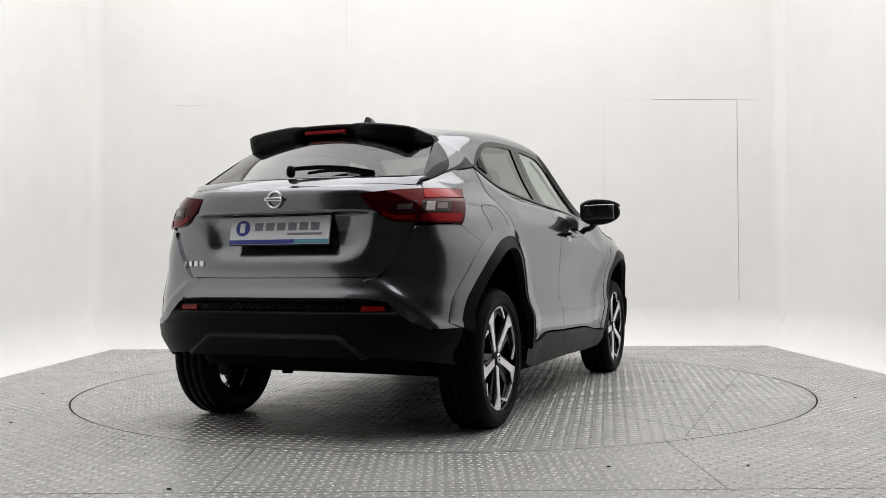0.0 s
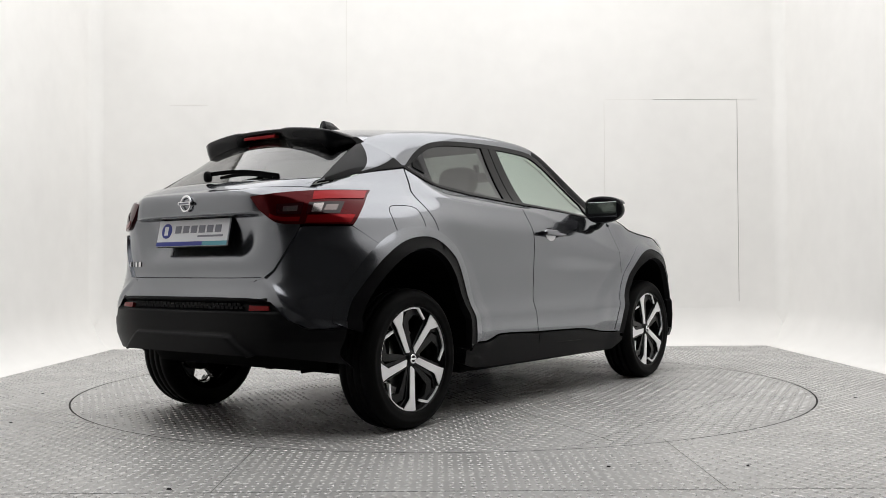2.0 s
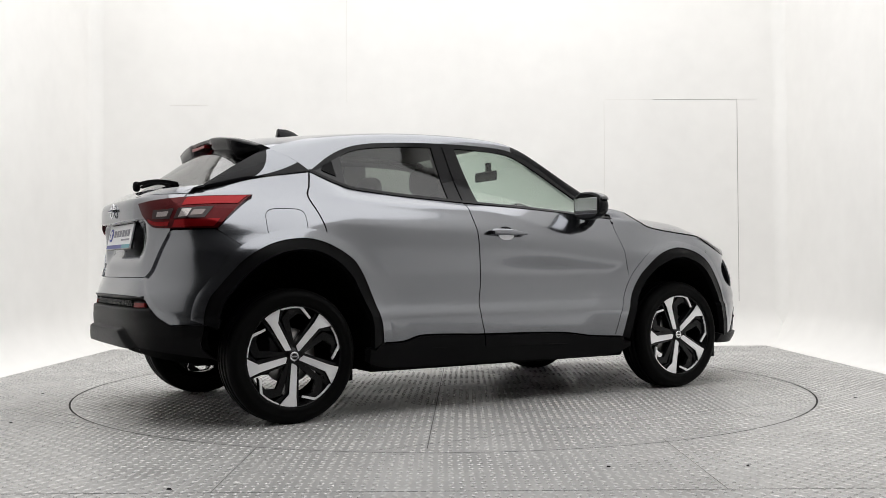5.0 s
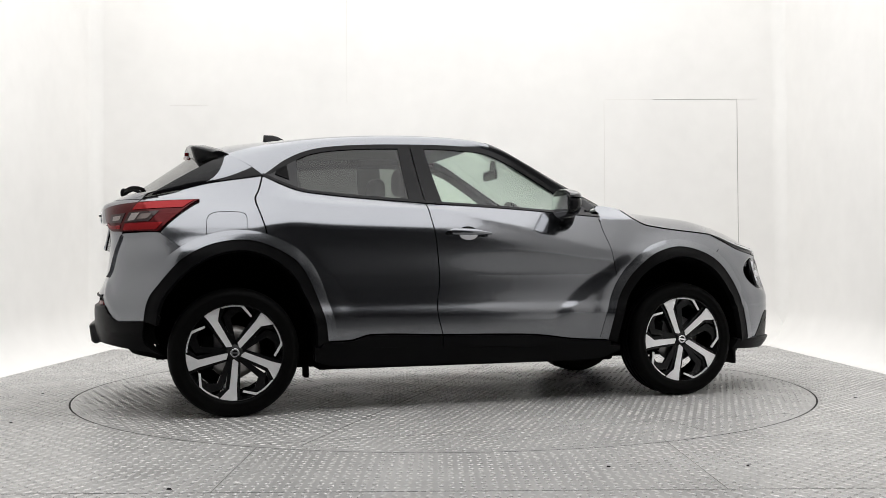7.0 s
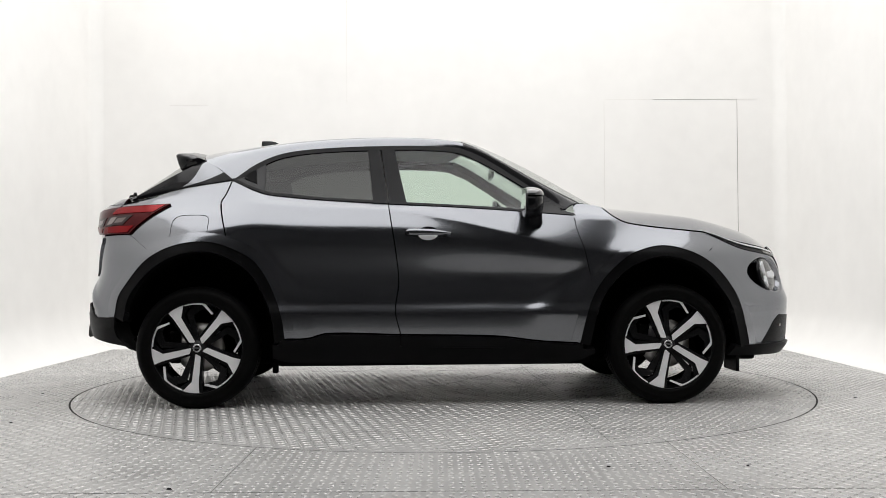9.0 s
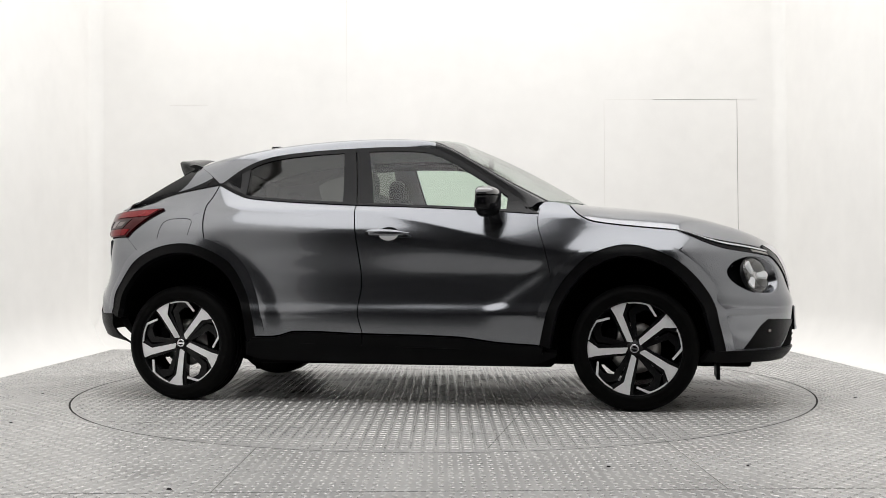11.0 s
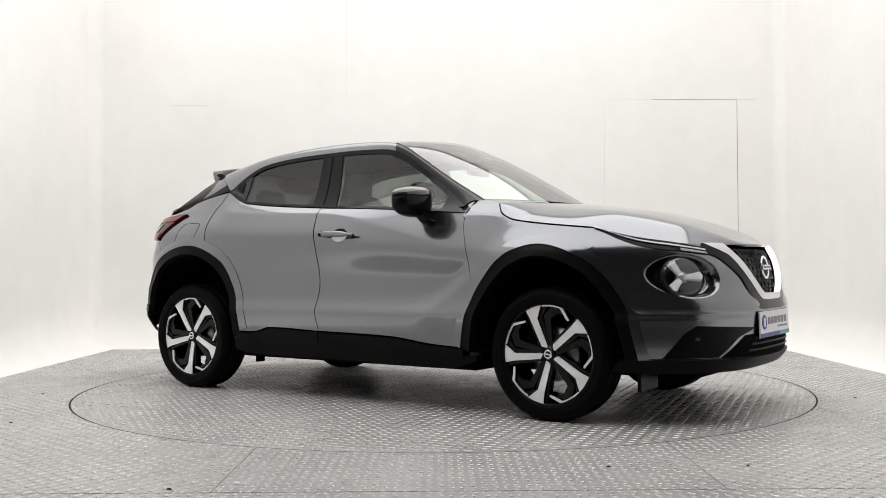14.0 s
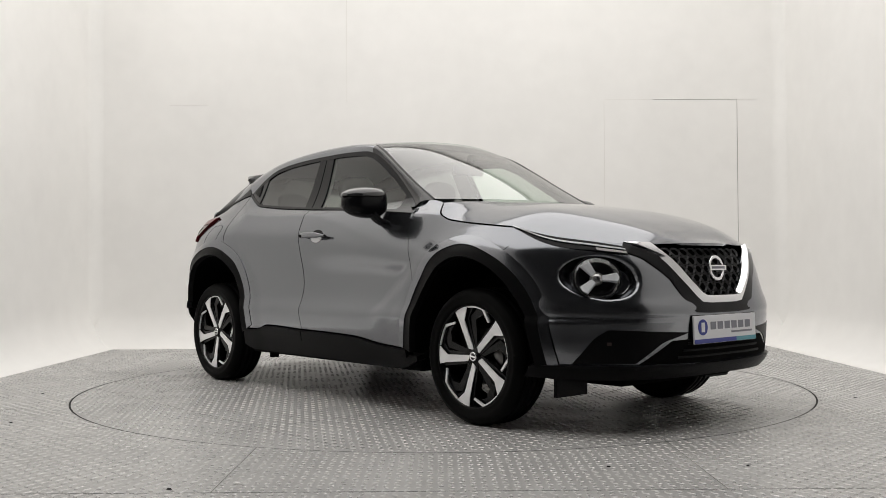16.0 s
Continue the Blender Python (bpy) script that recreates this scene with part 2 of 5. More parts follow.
def turntable():
    top = new("turntable")
    tagged(top, "round steel checker plate turntable set flush in the floor", "turntable")
    bm = bmesh.new()
    n = 160
    ring = lambda r, z: [(r * math.cos(2 * math.pi * k / n), r * math.sin(2 * math.pi * k / n), z) for k in range(n)]
    grid_faces(bm, [ring(RING, -0.08), ring(RING, -0.001), ring(RING - 0.004, 0.0), ring(1.2, 0.0), ring(0.02, 0.0)], closed=True, smooth=False)
    bmesh.ops.recalc_face_normals(bm, faces=bm.faces)
    part("disc", bm, PLATEFLOOR, top)
    # nearly flush dark ring: the gap's shade is put into its colour
    bm = bmesh.new()
    grid_faces(bm, [ring(RING + 0.0105, -0.0006), ring(RING + 0.0003, -0.0006)], closed=True, smooth=False)
    part("gap_shade_ring", bm, GAP_SHADE, top, "dark ring standing in for the shade in the gap round the turntable")
    # plate joints across the disc
    for ang, off, half in ((57.3, 0.02, 2.2), (90.0, -0.66, 2.1), (0.0, 0.9, 2.0), (0.0, -1.75, 1.4)):
        ob = part("plate_joint", boxed(-half, half, off - 0.0022, off + 0.0022, -0.01, 0.0008), SEAM_DARK, top)
        ob.matrix_basis = pose(0, 0, 0, 0, 0, ang)
    return top


booth_walls()
floor = floor_sheet()
disc = turntable()
tagged(part("ceiling", boxed(-WX - 0.12, WX + 0.12, OPEN, WY + 0.12, TOP, TOP + 0.1), CEILING), "white booth ceiling", "ceiling", kind="structure")
# unseen hall shell, added to give the car paint something dark to reflect
bm = bmesh.new()
box(bm, -9, 9, -15.2, -15, 0, 6)
box(bm, -9.2, -9, -15, OPEN, 0, 6)
box(bm, 9, 9.2, -15, OPEN, 0, 6)
box(bm, -9, 9, -15, OPEN + 0.1, 6, 6.2)
for s in (-1, 1):
    box(bm, min(s * 3.58, s * 9), max(s * 3.58, s * 9), OPEN - 0.06, OPEN + 0.06, 0, 6)
box(bm, -3.58, 3.58, OPEN - 0.06, OPEN, TOP, 6)
tagged(part("unseen_wall_hall", bm, HALL), "unseen dim hall walls before the open booth, added to darken the car's reflections", "wall", kind="structure")
out = lambda x, y: ((x - DISC[0]) ** 2 + (y - DISC[1]) ** 2 > (RING + 0.02) ** 2) & (np.abs(x) < 3.14) & (y < 3.02) & (y > -3.28)
lugs((0, 0), out, 0.0, "tread_relief", None)
lugs(DISC, lambda x, y: (x - DISC[0]) ** 2 + (y - DISC[1]) ** 2 < (RING - 0.02) ** 2, radians(57.3), "tread_relief", disc)


# ---- the car's side surface: half-width by height and length, closed at both ends by superellipses
XF, XR, NF, NR = 1.10, -1.00, 3.15, 4.0
WZ = ((0.18, 0.80), (0.33, 0.826), (0.44, 0.848), (0.52, 0.853), (0.542, 0.837), (0.70, 0.838), (0.85, 0.846), (0.955, 0.851), (0.985, 0.847), (1.05, 0.813),
      (1.14, 0.735), (1.20, 0.695), (1.30, 0.645), (1.40, 0.605), (1.50, 0.568), (1.60, 0.53))
FRONT = ((0.16, 2.00), (0.23, 2.10), (0.33, 2.188), (0.45, 2.198), (0.55, 2.20), (0.63, 2.18), (0.70, 2.165), (0.77, 2.145), (0.86, 2.10), (0.93, 2.04), (1.00, 1.955), (1.10, 1.80), (1.2, 1.6))
REAR = ((0.18, -1.88), (0.27, -1.95), (0.37, -2.02), (0.55, -2.035), (0.63, -2.024), (0.70, -1.994), (0.78, -1.972), (0.92, -1.968), (1.02, -1.985), (1.10, -1.99), (1.15, -1.96), (1.2, -1.83), (1.3, -1.72), (1.5, -1.5))


def curve(table, t):
    """A smooth curve through the knots of a table, by monotone cubic pieces."""
    n = len(table)
    if t <= table[0][0]:
        return table[0][1]
    if t >= table[-1][0]:
        return table[-1][1]
    i = 0
    while table[i + 1][0] < t:
        i += 1
    d = [(table[k + 1][1] - table[k][1]) / (table[k + 1][0] - table[k][0]) for k in range(n - 1)]

    def slope(k):
        if k == 0 or k == n - 1:
            return d[0] if k == 0 else d[-1]
        if d[k - 1] * d[k] <= 0:
            return 0.0
        return 2 * d[k - 1] * d[k] / (d[k - 1] + d[k])
    (x0, y0), (x1, y1) = table[i], table[i + 1]
    h = x1 - x0
    s = (t - x0) / h
    a, b = slope(i) * h, slope(i + 1) * h
    return y0 + s * (a + s * (3 * (y1 - y0) - 2 * a - b + s * (a + b - 2 * (y1 - y0))))


def bell(x, c, w):
    return math.exp(-((x - c) / w) ** 2)


def ease(v, a, b):
    t = min(1.0, max(0.0, (v - a) / (b - a)))
    return t * t * (3 - 2 * t)


BELT = ((-1.155, 1.282), (-0.963, 1.200), (-0.672, 1.165), (-0.256, 1.137), (0.436, 1.096), (0.805, 1.066), (1.0, 1.05))
CREASE = ((-1.20, 1.150), (-0.70, 1.112), (-0.20, 1.098), (0.10, 1.045), (0.40, 0.968), (0.76, 0.880), (1.0, 0.850))
CREASE_W = ((-1.20, 0.775), (-0.70, 0.785), (-0.20, 0.789), (0.10, 0.810), (0.40, 0.832), (0.76, 0.846), (1.0, 0.848))


def upper_width(x, z):
    """Above the belt line: the tumblehome of the cabin, drawn in at both ends."""
    w = curve(WZ, z)
    if z > 1.0:
        w -= 0.055 * ease(z, 0.98, 1.16) * ease(x, 0.1, 1.0)
        w -= 0.03 * ease(z, 1.08, 1.32) * ease(-x, 0.85, 1.45)
    return w


def door_width(x, z):
    """The doors: a foot ridge, a hollow, a shoulder crease that falls towards the front, a tuck up to the belt line."""
    zb, zc, wc = curve(BELT, x), curve(CREASE, x), curve(CREASE_W, x)
    if z >= zb:
        return upper_width(x, z)
    if z > zc:
        t = (z - zc) / (zb - zc)
        return wc + (upper_width(x, zb) - wc) * t ** 1.12
    crest = zc - 0.145 + 0.10 * ease(x, -0.1, 0.8)
    return curve(((0.18, 0.81), (0.33, 0.836), (0.44, 0.850), (0.515, 0.853), (0.535, 0.848), (0.585, 0.831), (0.65, 0.824), (0.72, 0.826), (crest, 0.845), (zc, wc)), z)


def half_width(x, z):
    d = ease(x, -1.25, -0.95) * (1 - ease(x, 0.95, 1.50))
    w = upper_width(x, z) if d < 1 else 0.0
    if d > 0:
        w = (1 - d) * w + d * door_width(x, z)
    # haunches, door hollow, flare before the front wheel
    w += 0.056 * bell(x, -1.52, 0.38) * bell(z, 0.74, 0.22 if z > 0.74 else 0.42)
    w += 0.036 * bell(x, 1.34, 0.36) * bell(z, 0.72, 0.22 if z > 0.72 else 0.42)
    w -= 0.012 * bell(x, 0.25, 0.40) * bell(z, 0.72, 0.13)
    fold = 0.47 + 1.30 * max(0.0, z - 0.53)
    w += 0.019 * ease(x, fold, fold + 0.16) * bell(z, 0.66, 0.17) * (1 - ease(x, 0.75, 1.2))
    # lips round the wheel openings
    for hx in (1.31, -1.30):
        w += 0.007 * (1 - ease(math.hypot(x - hx, z - 0.37), 0.53, 0.64))
    if x > 0.9:
        w -= 0.062 * ease(z, 0.84, 1.01) * ease(x, 0.9, 1.4)
        w -= 0.048 * ease(z, 0.56, 0.97) * ease(x, 1.45, 1.95)
        w += 0.030 * (1 - ease(z, 0.28, 0.54)) * ease(x, 1.45, 1.8)
    if x < -1.2:
        w -= 0.030 * ease(z, 0.84, 1.0) * ease(-x, 1.2, 1.6)
    if x < -1.4 and z < 0.45:
        w -= 0.09 * min(1, (0.45 - z) / 0.17) * ease(-x, 1.4, 1.8)
    return w


def corner(a, n):
    """The unit superellipse at the angle a: how far along the car, how far across."""
    s, c = math.sin(a), math.cos(a)
    d = (abs(s) ** n + abs(c) ** n) ** (1 / n)
    return s / d, c / d


def skin(u, z):
    """The point (x, y, z) of the car's left skin. u is x along the flank, and goes on round the corners to the middle of each end, at XF + 1 and XR - 1."""
    if XR <= u <= XF:
        return (u, half_width(u, z), z)
    front = u > XF
    a = min(1.0, (u - XF) if front else (XR - u)) * math.pi / 2
    n, x0, x1 = (NF, XF, curve(FRONT, z)) if front else (NR, XR, curve(REAR, z))
    fx, fw = corner(a, n)
    x = x0 + (x1 - x0) * fx
    return (x, half_width(x, z) * max(0.0, fw), z)


def sx(x, z):
    """(u, z) of the skin's point at x, seen from the side."""
    if XR <= x <= XF:
        return (x, z)
    front = x > XF
    n, x0, x1 = (NF, XF, curve(FRONT, z)) if front else (NR, XR, curve(REAR, z))
    f = min(1.0, abs((x - x0) / (x1 - x0)))
    a = math.atan2(f, (1 - f ** n) ** (1 / n)) / (math.pi / 2)
    return (XF + a, z) if front else (XR - a, z)


def ey(y, z, front):
    """(u, z) of the skin's point at y, seen from an end of the car."""
    n = NF if front else NR
    x = (curve(FRONT, z) if front else curve(REAR, z)) * 0.95
    a = 0.5
    for _ in range(6):
        f = min(1.0, y / half_width(x, z))
        a = math.atan2((1 - f ** n) ** (1 / n), f) / (math.pi / 2)
        x = skin(XF + a if front else XR - a, z)[0]
    return (XF + a, z) if front else (XR - a, z)


def fy(y, z):
    return ey(y, z, True)


def ry(y, z):
    return ey(y, z, False)


def along(pts, t, soft=True):
    """The point at t (0 to 1, by length) of a polyline, rounded when soft."""
    if len(pts) == 1:
        return pts[0]
    seg = [math.dist(a, b) for a, b in zip(pts, pts[1:])]
    d = t * sum(seg)
    for i, s in enumerate(seg):
        if d <= s + 1e-9 or i == len(seg) - 1:
            break
        d -= s
    s = min(1.0, d / seg[i]) if seg[i] else 0.0
    a, b = pts[i], pts[i + 1]
    if not soft or len(pts) < 3:
        return tuple(p + s * (q - p) for p, q in zip(a, b))
    # chord-length tangents, held back so that the curve does not overshoot
    def tang(k):
        if k == 0:
            return [(q - p) / seg[0] for p, q in zip(pts[0], pts[1])]
        if k == len(pts) - 1:
            return [(q - p) / seg[-1] for p, q in zip(pts[-2], pts[-1])]
        return [(q - p) / (seg[k - 1] + seg[k]) for p, q in zip(pts[k - 1], pts[k + 1])]
    ta, tb, h = tang(i), tang(i + 1), seg[i]
    h00, h10, h01, h11 = 2 * s ** 3 - 3 * s * s + 1, s ** 3 - 2 * s * s + s, -2 * s ** 3 + 3 * s * s, s ** 3 - s * s
    return tuple(h00 * p + h10 * h * m + h01 * q + h11 * h * k for p, q, m, k in zip(a, b, ta, tb))


def coons(lo, hi, rear, front, nu, nv, soft=True, gap=0.0):
    """A net of points filled in between four sides; lo and hi run rear to front, rear and front run upwards."""
    su = max(1e-6, math.dist(lo[0], lo[-1]))
    sv = max(1e-6, math.dist(lo[0], hi[0]), math.dist(lo[-1], hi[-1]))
    gu, gv = min(0.2, gap / su), min(0.2, gap / sv)
    rows = []
    for j in range(nv + 1):
        t = gv + (1 - 2 * gv) * j / nv
        row = []
        for i in range(nu + 1):
            s = gu + (1 - 2 * gu) * i / nu
            a, b, c, d = along(lo, s, soft), along(hi, s, soft), along(rear, t, soft), along(front, t, soft)
            row.append(tuple((1 - t) * a[k] + t * b[k] + (1 - s) * c[k] + s * d[k]
                             - ((1 - s) * (1 - t) * lo[0][k] + s * (1 - t) * lo[-1][k] + (1 - s) * t * hi[0][k] + s * t * hi[-1][k]) for k in range(len(a))))
        rows.append(row)
    return rows


def on_skin(u, z, lift=0.0):
    p = Vector(skin(u, z))
    if lift:
        e = 0.004
        uu = min(max(u, XR - 0.995), XF + 0.995)
        n = (Vector(skin(uu, z + e)) - Vector(skin(uu, z - e))).cross(Vector(skin(uu + e, z)) - Vector(skin(uu - e, z)))
        if abs(u - uu) > 1e-9:
            n.y = 0.0
        if n.length > 1e-12:
            p = p + n.normalized() * lift
    return p


def lay(rows, lift=0.0, dent=None):
    """Rows of (u, z) laid on the skin. dent(x, y, z): a further lift."""
    out = []
    for r in rows:
        line = []
        for u, z in r:
            d = lift
            if dent:
                d += dent(*skin(u, z))
            line.append(on_skin(u, z, d))
        out.append(line)
    return out


def mirror(rows):
    return [[Vector((p[0], -p[1], p[2])) for p in r] for r in rows]


def sheet(bm, rows, flip, depth=0.012, inward=None):
    """A smooth face over rows of points, turned outwards, with edges folded in by depth."""
    m, k = len(rows) // 2, len(rows[0]) // 2
    c = Vector(rows[m][k])
    n = (Vector(rows[m][min(k + 1, len(rows[0]) - 1)]) - Vector(rows[m][k - 1])).cross(Vector(rows[min(m + 1, len(rows) - 1)][k]) - Vector(rows[m - 1][k]))
    flip = n.dot(c - Vector((c.x * 0.6, 0, 0.55))) < 0
    grid_faces(bm, rows, flip)
    if not depth:
        return
    nv, nu = len(rows), len(rows[0])

    def nrm(j, i):
        a = Vector(rows[min(j + 1, nv - 1)][i]) - Vector(rows[max(j - 1, 0)][i])
        b = Vector(rows[j][min(i + 1, nu - 1)]) - Vector(rows[j][max(i - 1, 0)])
        n = b.cross(a)
        n = n.normalized() if n.length > 1e-12 else Vector((0, 0, 0))
        return -n if flip else n
    loop = [(0, i) for i in range(nu)] + [(j, nu - 1) for j in range(1, nv)] + [(nv - 1, i) for i in range(nu - 2, -1, -1)] + [(j, 0) for j in range(nv - 2, -1, -1)]
    top = [Vector(rows[j][i]) for j, i in loop]
    low = [Vector(rows[j][i]) - nrm(j, i) * depth for j, i in loop]
    for a, b, c, d in zip(top, top[1:], low[1:], low):
        if abs(a.y) < 1e-6 and abs(b.y) < 1e-6:
            continue
        if (a - b).length < 1e-7:
            continue
        bm.faces.new([bm.verts.new(v) for v in ((a, b, c, d) if flip else (d, c, b, a))])


def panel(name, mat, parent, lo, hi, rear, front, nu=24, nv=20, lift=0.0, gap=0.0026, depth=0.012, dent=None, label="", sides=(-1, 1), join=False, soft=True):
    """A body panel on the skin, on the car's right (-1) and left (1), or on both in one mesh."""
    rows = lay(coons(lo, hi, rear, front, nu, nv, soft, gap), lift, dent)
    made = []
    bm = bmesh.new()
    for s in sides:
        if not join and s != sides[0]:
            bm = bmesh.new()
        sheet(bm, rows if s > 0 else mirror(rows), s > 0, depth)
        if not join:
            made.append(part(name, bm, mat, parent if not isinstance(parent, (list, tuple)) else parent[len(made)], label))
    if join:
        bmesh.ops.remove_doubles(bm, verts=[v for v in bm.verts if abs(v.co.y) < 1e-5], dist=1e-5)
        made.append(part(name, bm, mat, parent, label))
    return made


def strip(name, mat, parent, outer, inner, n=40, nv=3, lift=0.004, lift_in=None, depth=0.01, label="", sides=(-1, 1), soft=True):
    """A band on the skin between two lines."""
    li = lift if lift_in is None else lift_in
    made = []
    rows = []
    for j in range(nv + 1):
        t = j / nv
        rows.append([])
        for i in range(n + 1):
            a, b = along(inner, i / n, soft), along(outer, i / n, soft)
            rows[-1].append(on_skin(a[0] + t * (b[0] - a[0]), a[1] + t * (b[1] - a[1]), li + t * (lift - li)))
    for k, s in enumerate(sides):
        bm = bmesh.new()
        sheet(bm, rows if s > 0 else mirror(rows), s > 0, depth)
        made.append(part(name, bm, mat, parent if not isinstance(parent, (list, tuple)) else parent[k], label))
    return made


# ---- the car: x forward, the ground at z = 0, between the axles at x = 0
car = new("car")
tagged(car, "grey metallic compact crossover car parked on the turntable", "car")

DOOR_SEAM = [(-0.190, 0.405), (-0.219, 0.536), (-0.199, 0.693), (-0.217, 0.883), (-0.240, 1.03), (-0.256, 1.137)]
FEND_SEAM = [(0.815, 0.350), (0.859, 0.528), (0.887, 0.655), (0.868, 0.77), (0.844, 0.877), (0.805, 1.005), (0.805, 1.066)]
BELT_F = [(-0.256, 1.137), (0.10, 1.118), (0.436, 1.096), (0.805, 1.066)]
BELT_R = [sx(-1.155, 1.282), (-0.963, 1.200), (-0.800, 1.178), (-0.672, 1.165), (-0.256, 1.137)]
ARCH_F = [(0.815, 0.350), (0.859, 0.528), (0.925, 0.670), (1.049, 0.806), sx(1.272, 0.885), sx(1.504, 0.825), sx(1.688, 0.648), sx(1.757, 0.452), sx(1.785, 0.318)]
ARCH_FI = [(0.868, 0.335), (0.912, 0.528), (0.972, 0.645), (1.082, 0.762), sx(1.280, 0.832), sx(1.480, 0.775), sx(1.640, 0.615), sx(1.705, 0.445), sx(1.73, 0.318)]
ARCH_R = [(-0.830, 0.385), (-0.850, 0.510), (-0.937, 0.730), sx(-1.058, 0.855), sx(-1.243, 0.922), sx(-1.432, 0.902), sx(-1.601, 0.810), sx(-1.730, 0.654), sx(-1.770, 0.511)]
ARCH_RI = [(-0.885, 0.360), (-0.903, 0.510), (-0.982, 0.690), sx(-1.090, 0.805), sx(-1.250, 0.868), sx(-1.415, 0.848), sx(-1.560, 0.765), sx(-1.675, 0.630), sx(-1.71, 0.490)]

fdoors = panel("front_door", PAINT, car, [(-0.190, 0.405), (0.35, 0.392), (0.60, 0.362), (0.815, 0.350)], BELT_F, DOOR_SEAM, FEND_SEAM, 56, 72, label="grey metallic front door with a pinched lower crease")
rdoors = panel("rear_door", PAINT, car, [(-0.830, 0.385), (-0.705, 0.388), (-0.595, 0.415), (-0.190, 0.405)], BELT_R,
               [(-0.830, 0.385), (-0.850, 0.510), (-0.937, 0.730), sx(-1.135, 0.840), sx(-1.160, 0.98), sx(-1.187, 1.078), sx(-1.190, 1.18), sx(-1.155, 1.282)], DOOR_SEAM, 56, 72, label="grey metallic rear door with a hidden handle")
FENDER_HI = [(0.805, 1.066), (0.812, 1.135), (0.973, 1.116), (1.03, 1.06), sx(1.12, 1.022), sx(1.545, 0.972)]
NOSE_HI = [sx(1.545, 0.972), fy(0.715, 0.918), fy(0.60, 0.890), fy(0.40, 0.880), (XF + 1, 0.888)]
panel("front_fender", PAINT, car, [(0.887, 0.655), (0.955, 0.71), (1.049, 0.806), sx(1.272, 0.885), sx(1.504, 0.82)], FENDER_HI,
      FEND_SEAM[2:], [sx(1.504, 0.82), sx(1.575, 0.877), sx(1.631, 0.925), sx(1.545, 0.972)], 44, 32, label="grey metallic front wing", gap=0.001)
quarters = panel("rear_quarter", PAINT, car, [sx(-1.538, 0.843), sx(-1.432, 0.902), sx(-1.243, 0.922), sx(-1.135, 0.89), sx(-1.135, 0.840)],
      [sx(-1.74, 1.165), sx(-1.62, 1.19), sx(-1.45, 1.235), sx(-1.155, 1.282)],
      [sx(-1.538, 0.843), sx(-1.698, 0.965), sx(-1.77, 1.06), sx(-1.74, 1.165)],
      [sx(-1.135, 0.840), sx(-1.160, 0.98), sx(-1.187, 1.078), sx(-1.190, 1.18), sx(-1.155, 1.282)], 44, 40, label="grey metallic rear quarter panel with a round-cornered fuel flap")


def step(v, a, b):
    t = min(1.0, max(0.0, (v - a) / (b - a)))
    return t * t * (3 - 2 * t)


def gate_dent(x, y, z):
    """The recess of the number plate and the lip over it."""
    y = abs(y)
    d = -0.036 * step(z, 0.79, 0.89) * (1 - step(z, 1.012, 1.028)) * (1 - step(y, 0.29 + 0.30 * (z - 0.83), 0.43 + 0.45 * (z - 0.83)))
    d += 0.016 * step(z, 1.005, 1.03) * (1 - step(z, 1.12, 1.15)) * (1 - step(y, 0.36, 0.50))
    return d


panel("tailgate", PAINT, car, [(XR - 1, 0.735), ry(0.30, 0.735), ry(0.484, 0.737)], [(XR - 1, 1.150), ry(0.35, 1.150), ry(0.60, 1.145)], [(XR - 1, 0.735), (XR - 1, 1.150)],
      [ry(0.484, 0.737), ry(0.52, 0.770), ry(0.58, 0.867), ry(0.628, 0.963), ry(0.64, 1.05), ry(0.60, 1.145)], 64, 56, dent=gate_dent, gap=0.0, join=True, soft=False, label="grey metallic tailgate with a recessed plate housing")


def bumper_fold(x, y, z):
    """The ridge that runs down and outwards from the tailgate's lower corner."""
    t = (0.715 - z) / 0.19
    return 0.008 * bell(abs(y) - (0.50 + 0.22 * t), 0.0, 0.030) * ease(t, -0.15, 0.2)


panel("rear_bumper", PAINT, car, [(XR - 1, 0.645), ry(0.30, 0.645), ry(0.49, 0.640), ry(0.545, 0.625), ry(0.627, 0.547), ry(0.70, 0.509), sx(-1.770, 0.511)],
      [(XR - 1, 0.7315), ry(0.30, 0.7315), ry(0.486, 0.7335), ry(0.523, 0.768), ry(0.583, 0.866), ry(0.631, 0.963), sx(-1.700, 0.968), sx(-1.538, 0.843)],
      [(XR - 1, 0.645), (XR - 1, 0.7315)], [sx(-1.770, 0.511), sx(-1.730, 0.654), sx(-1.601, 0.810), sx(-1.538, 0.843)], 84, 26, gap=0.0, join=True, soft=False, dent=bumper_fold, label="grey metallic upper rear bumper")


def skirt_dent(x, y, z):
    y = abs(y)
    d = -0.030 * step(z, 0.578, 0.592) * (1 - step(z, 0.622, 0.634)) * (1 - step(y, 0.55, 0.60))
    d += 0.030 * step(z, 0.36, 0.39) * (1 - step(z, 0.47, 0.485)) * (1 - step(y, 0.32 + 1.4 * (0.47 - z), 0.36 + 1.4 * (0.47 - z)))
    return d


panel("rear_bumper_skirt", BLACK_PLASTIC, car, [(XR - 1, 0.392), ry(0.30, 0.392), ry(0.55, 0.385), sx(-1.72, 0.345), sx(-1.675, 0.325)],
      [(XR - 1, 0.643), ry(0.30, 0.643), ry(0.49, 0.638), ry(0.545, 0.623), ry(0.627, 0.545), ry(0.70, 0.507), sx(-1.770, 0.509)],
      [(XR - 1, 0.392), (XR - 1, 0.643)], [sx(-1.675, 0.325), sx(-1.77, 0.40), sx(-1.770, 0.509)], 60, 44, lift=0.006, gap=0.0, join=True, dent=skirt_dent, label="grained black plastic lower rear bumper")


bm = bmesh.new()
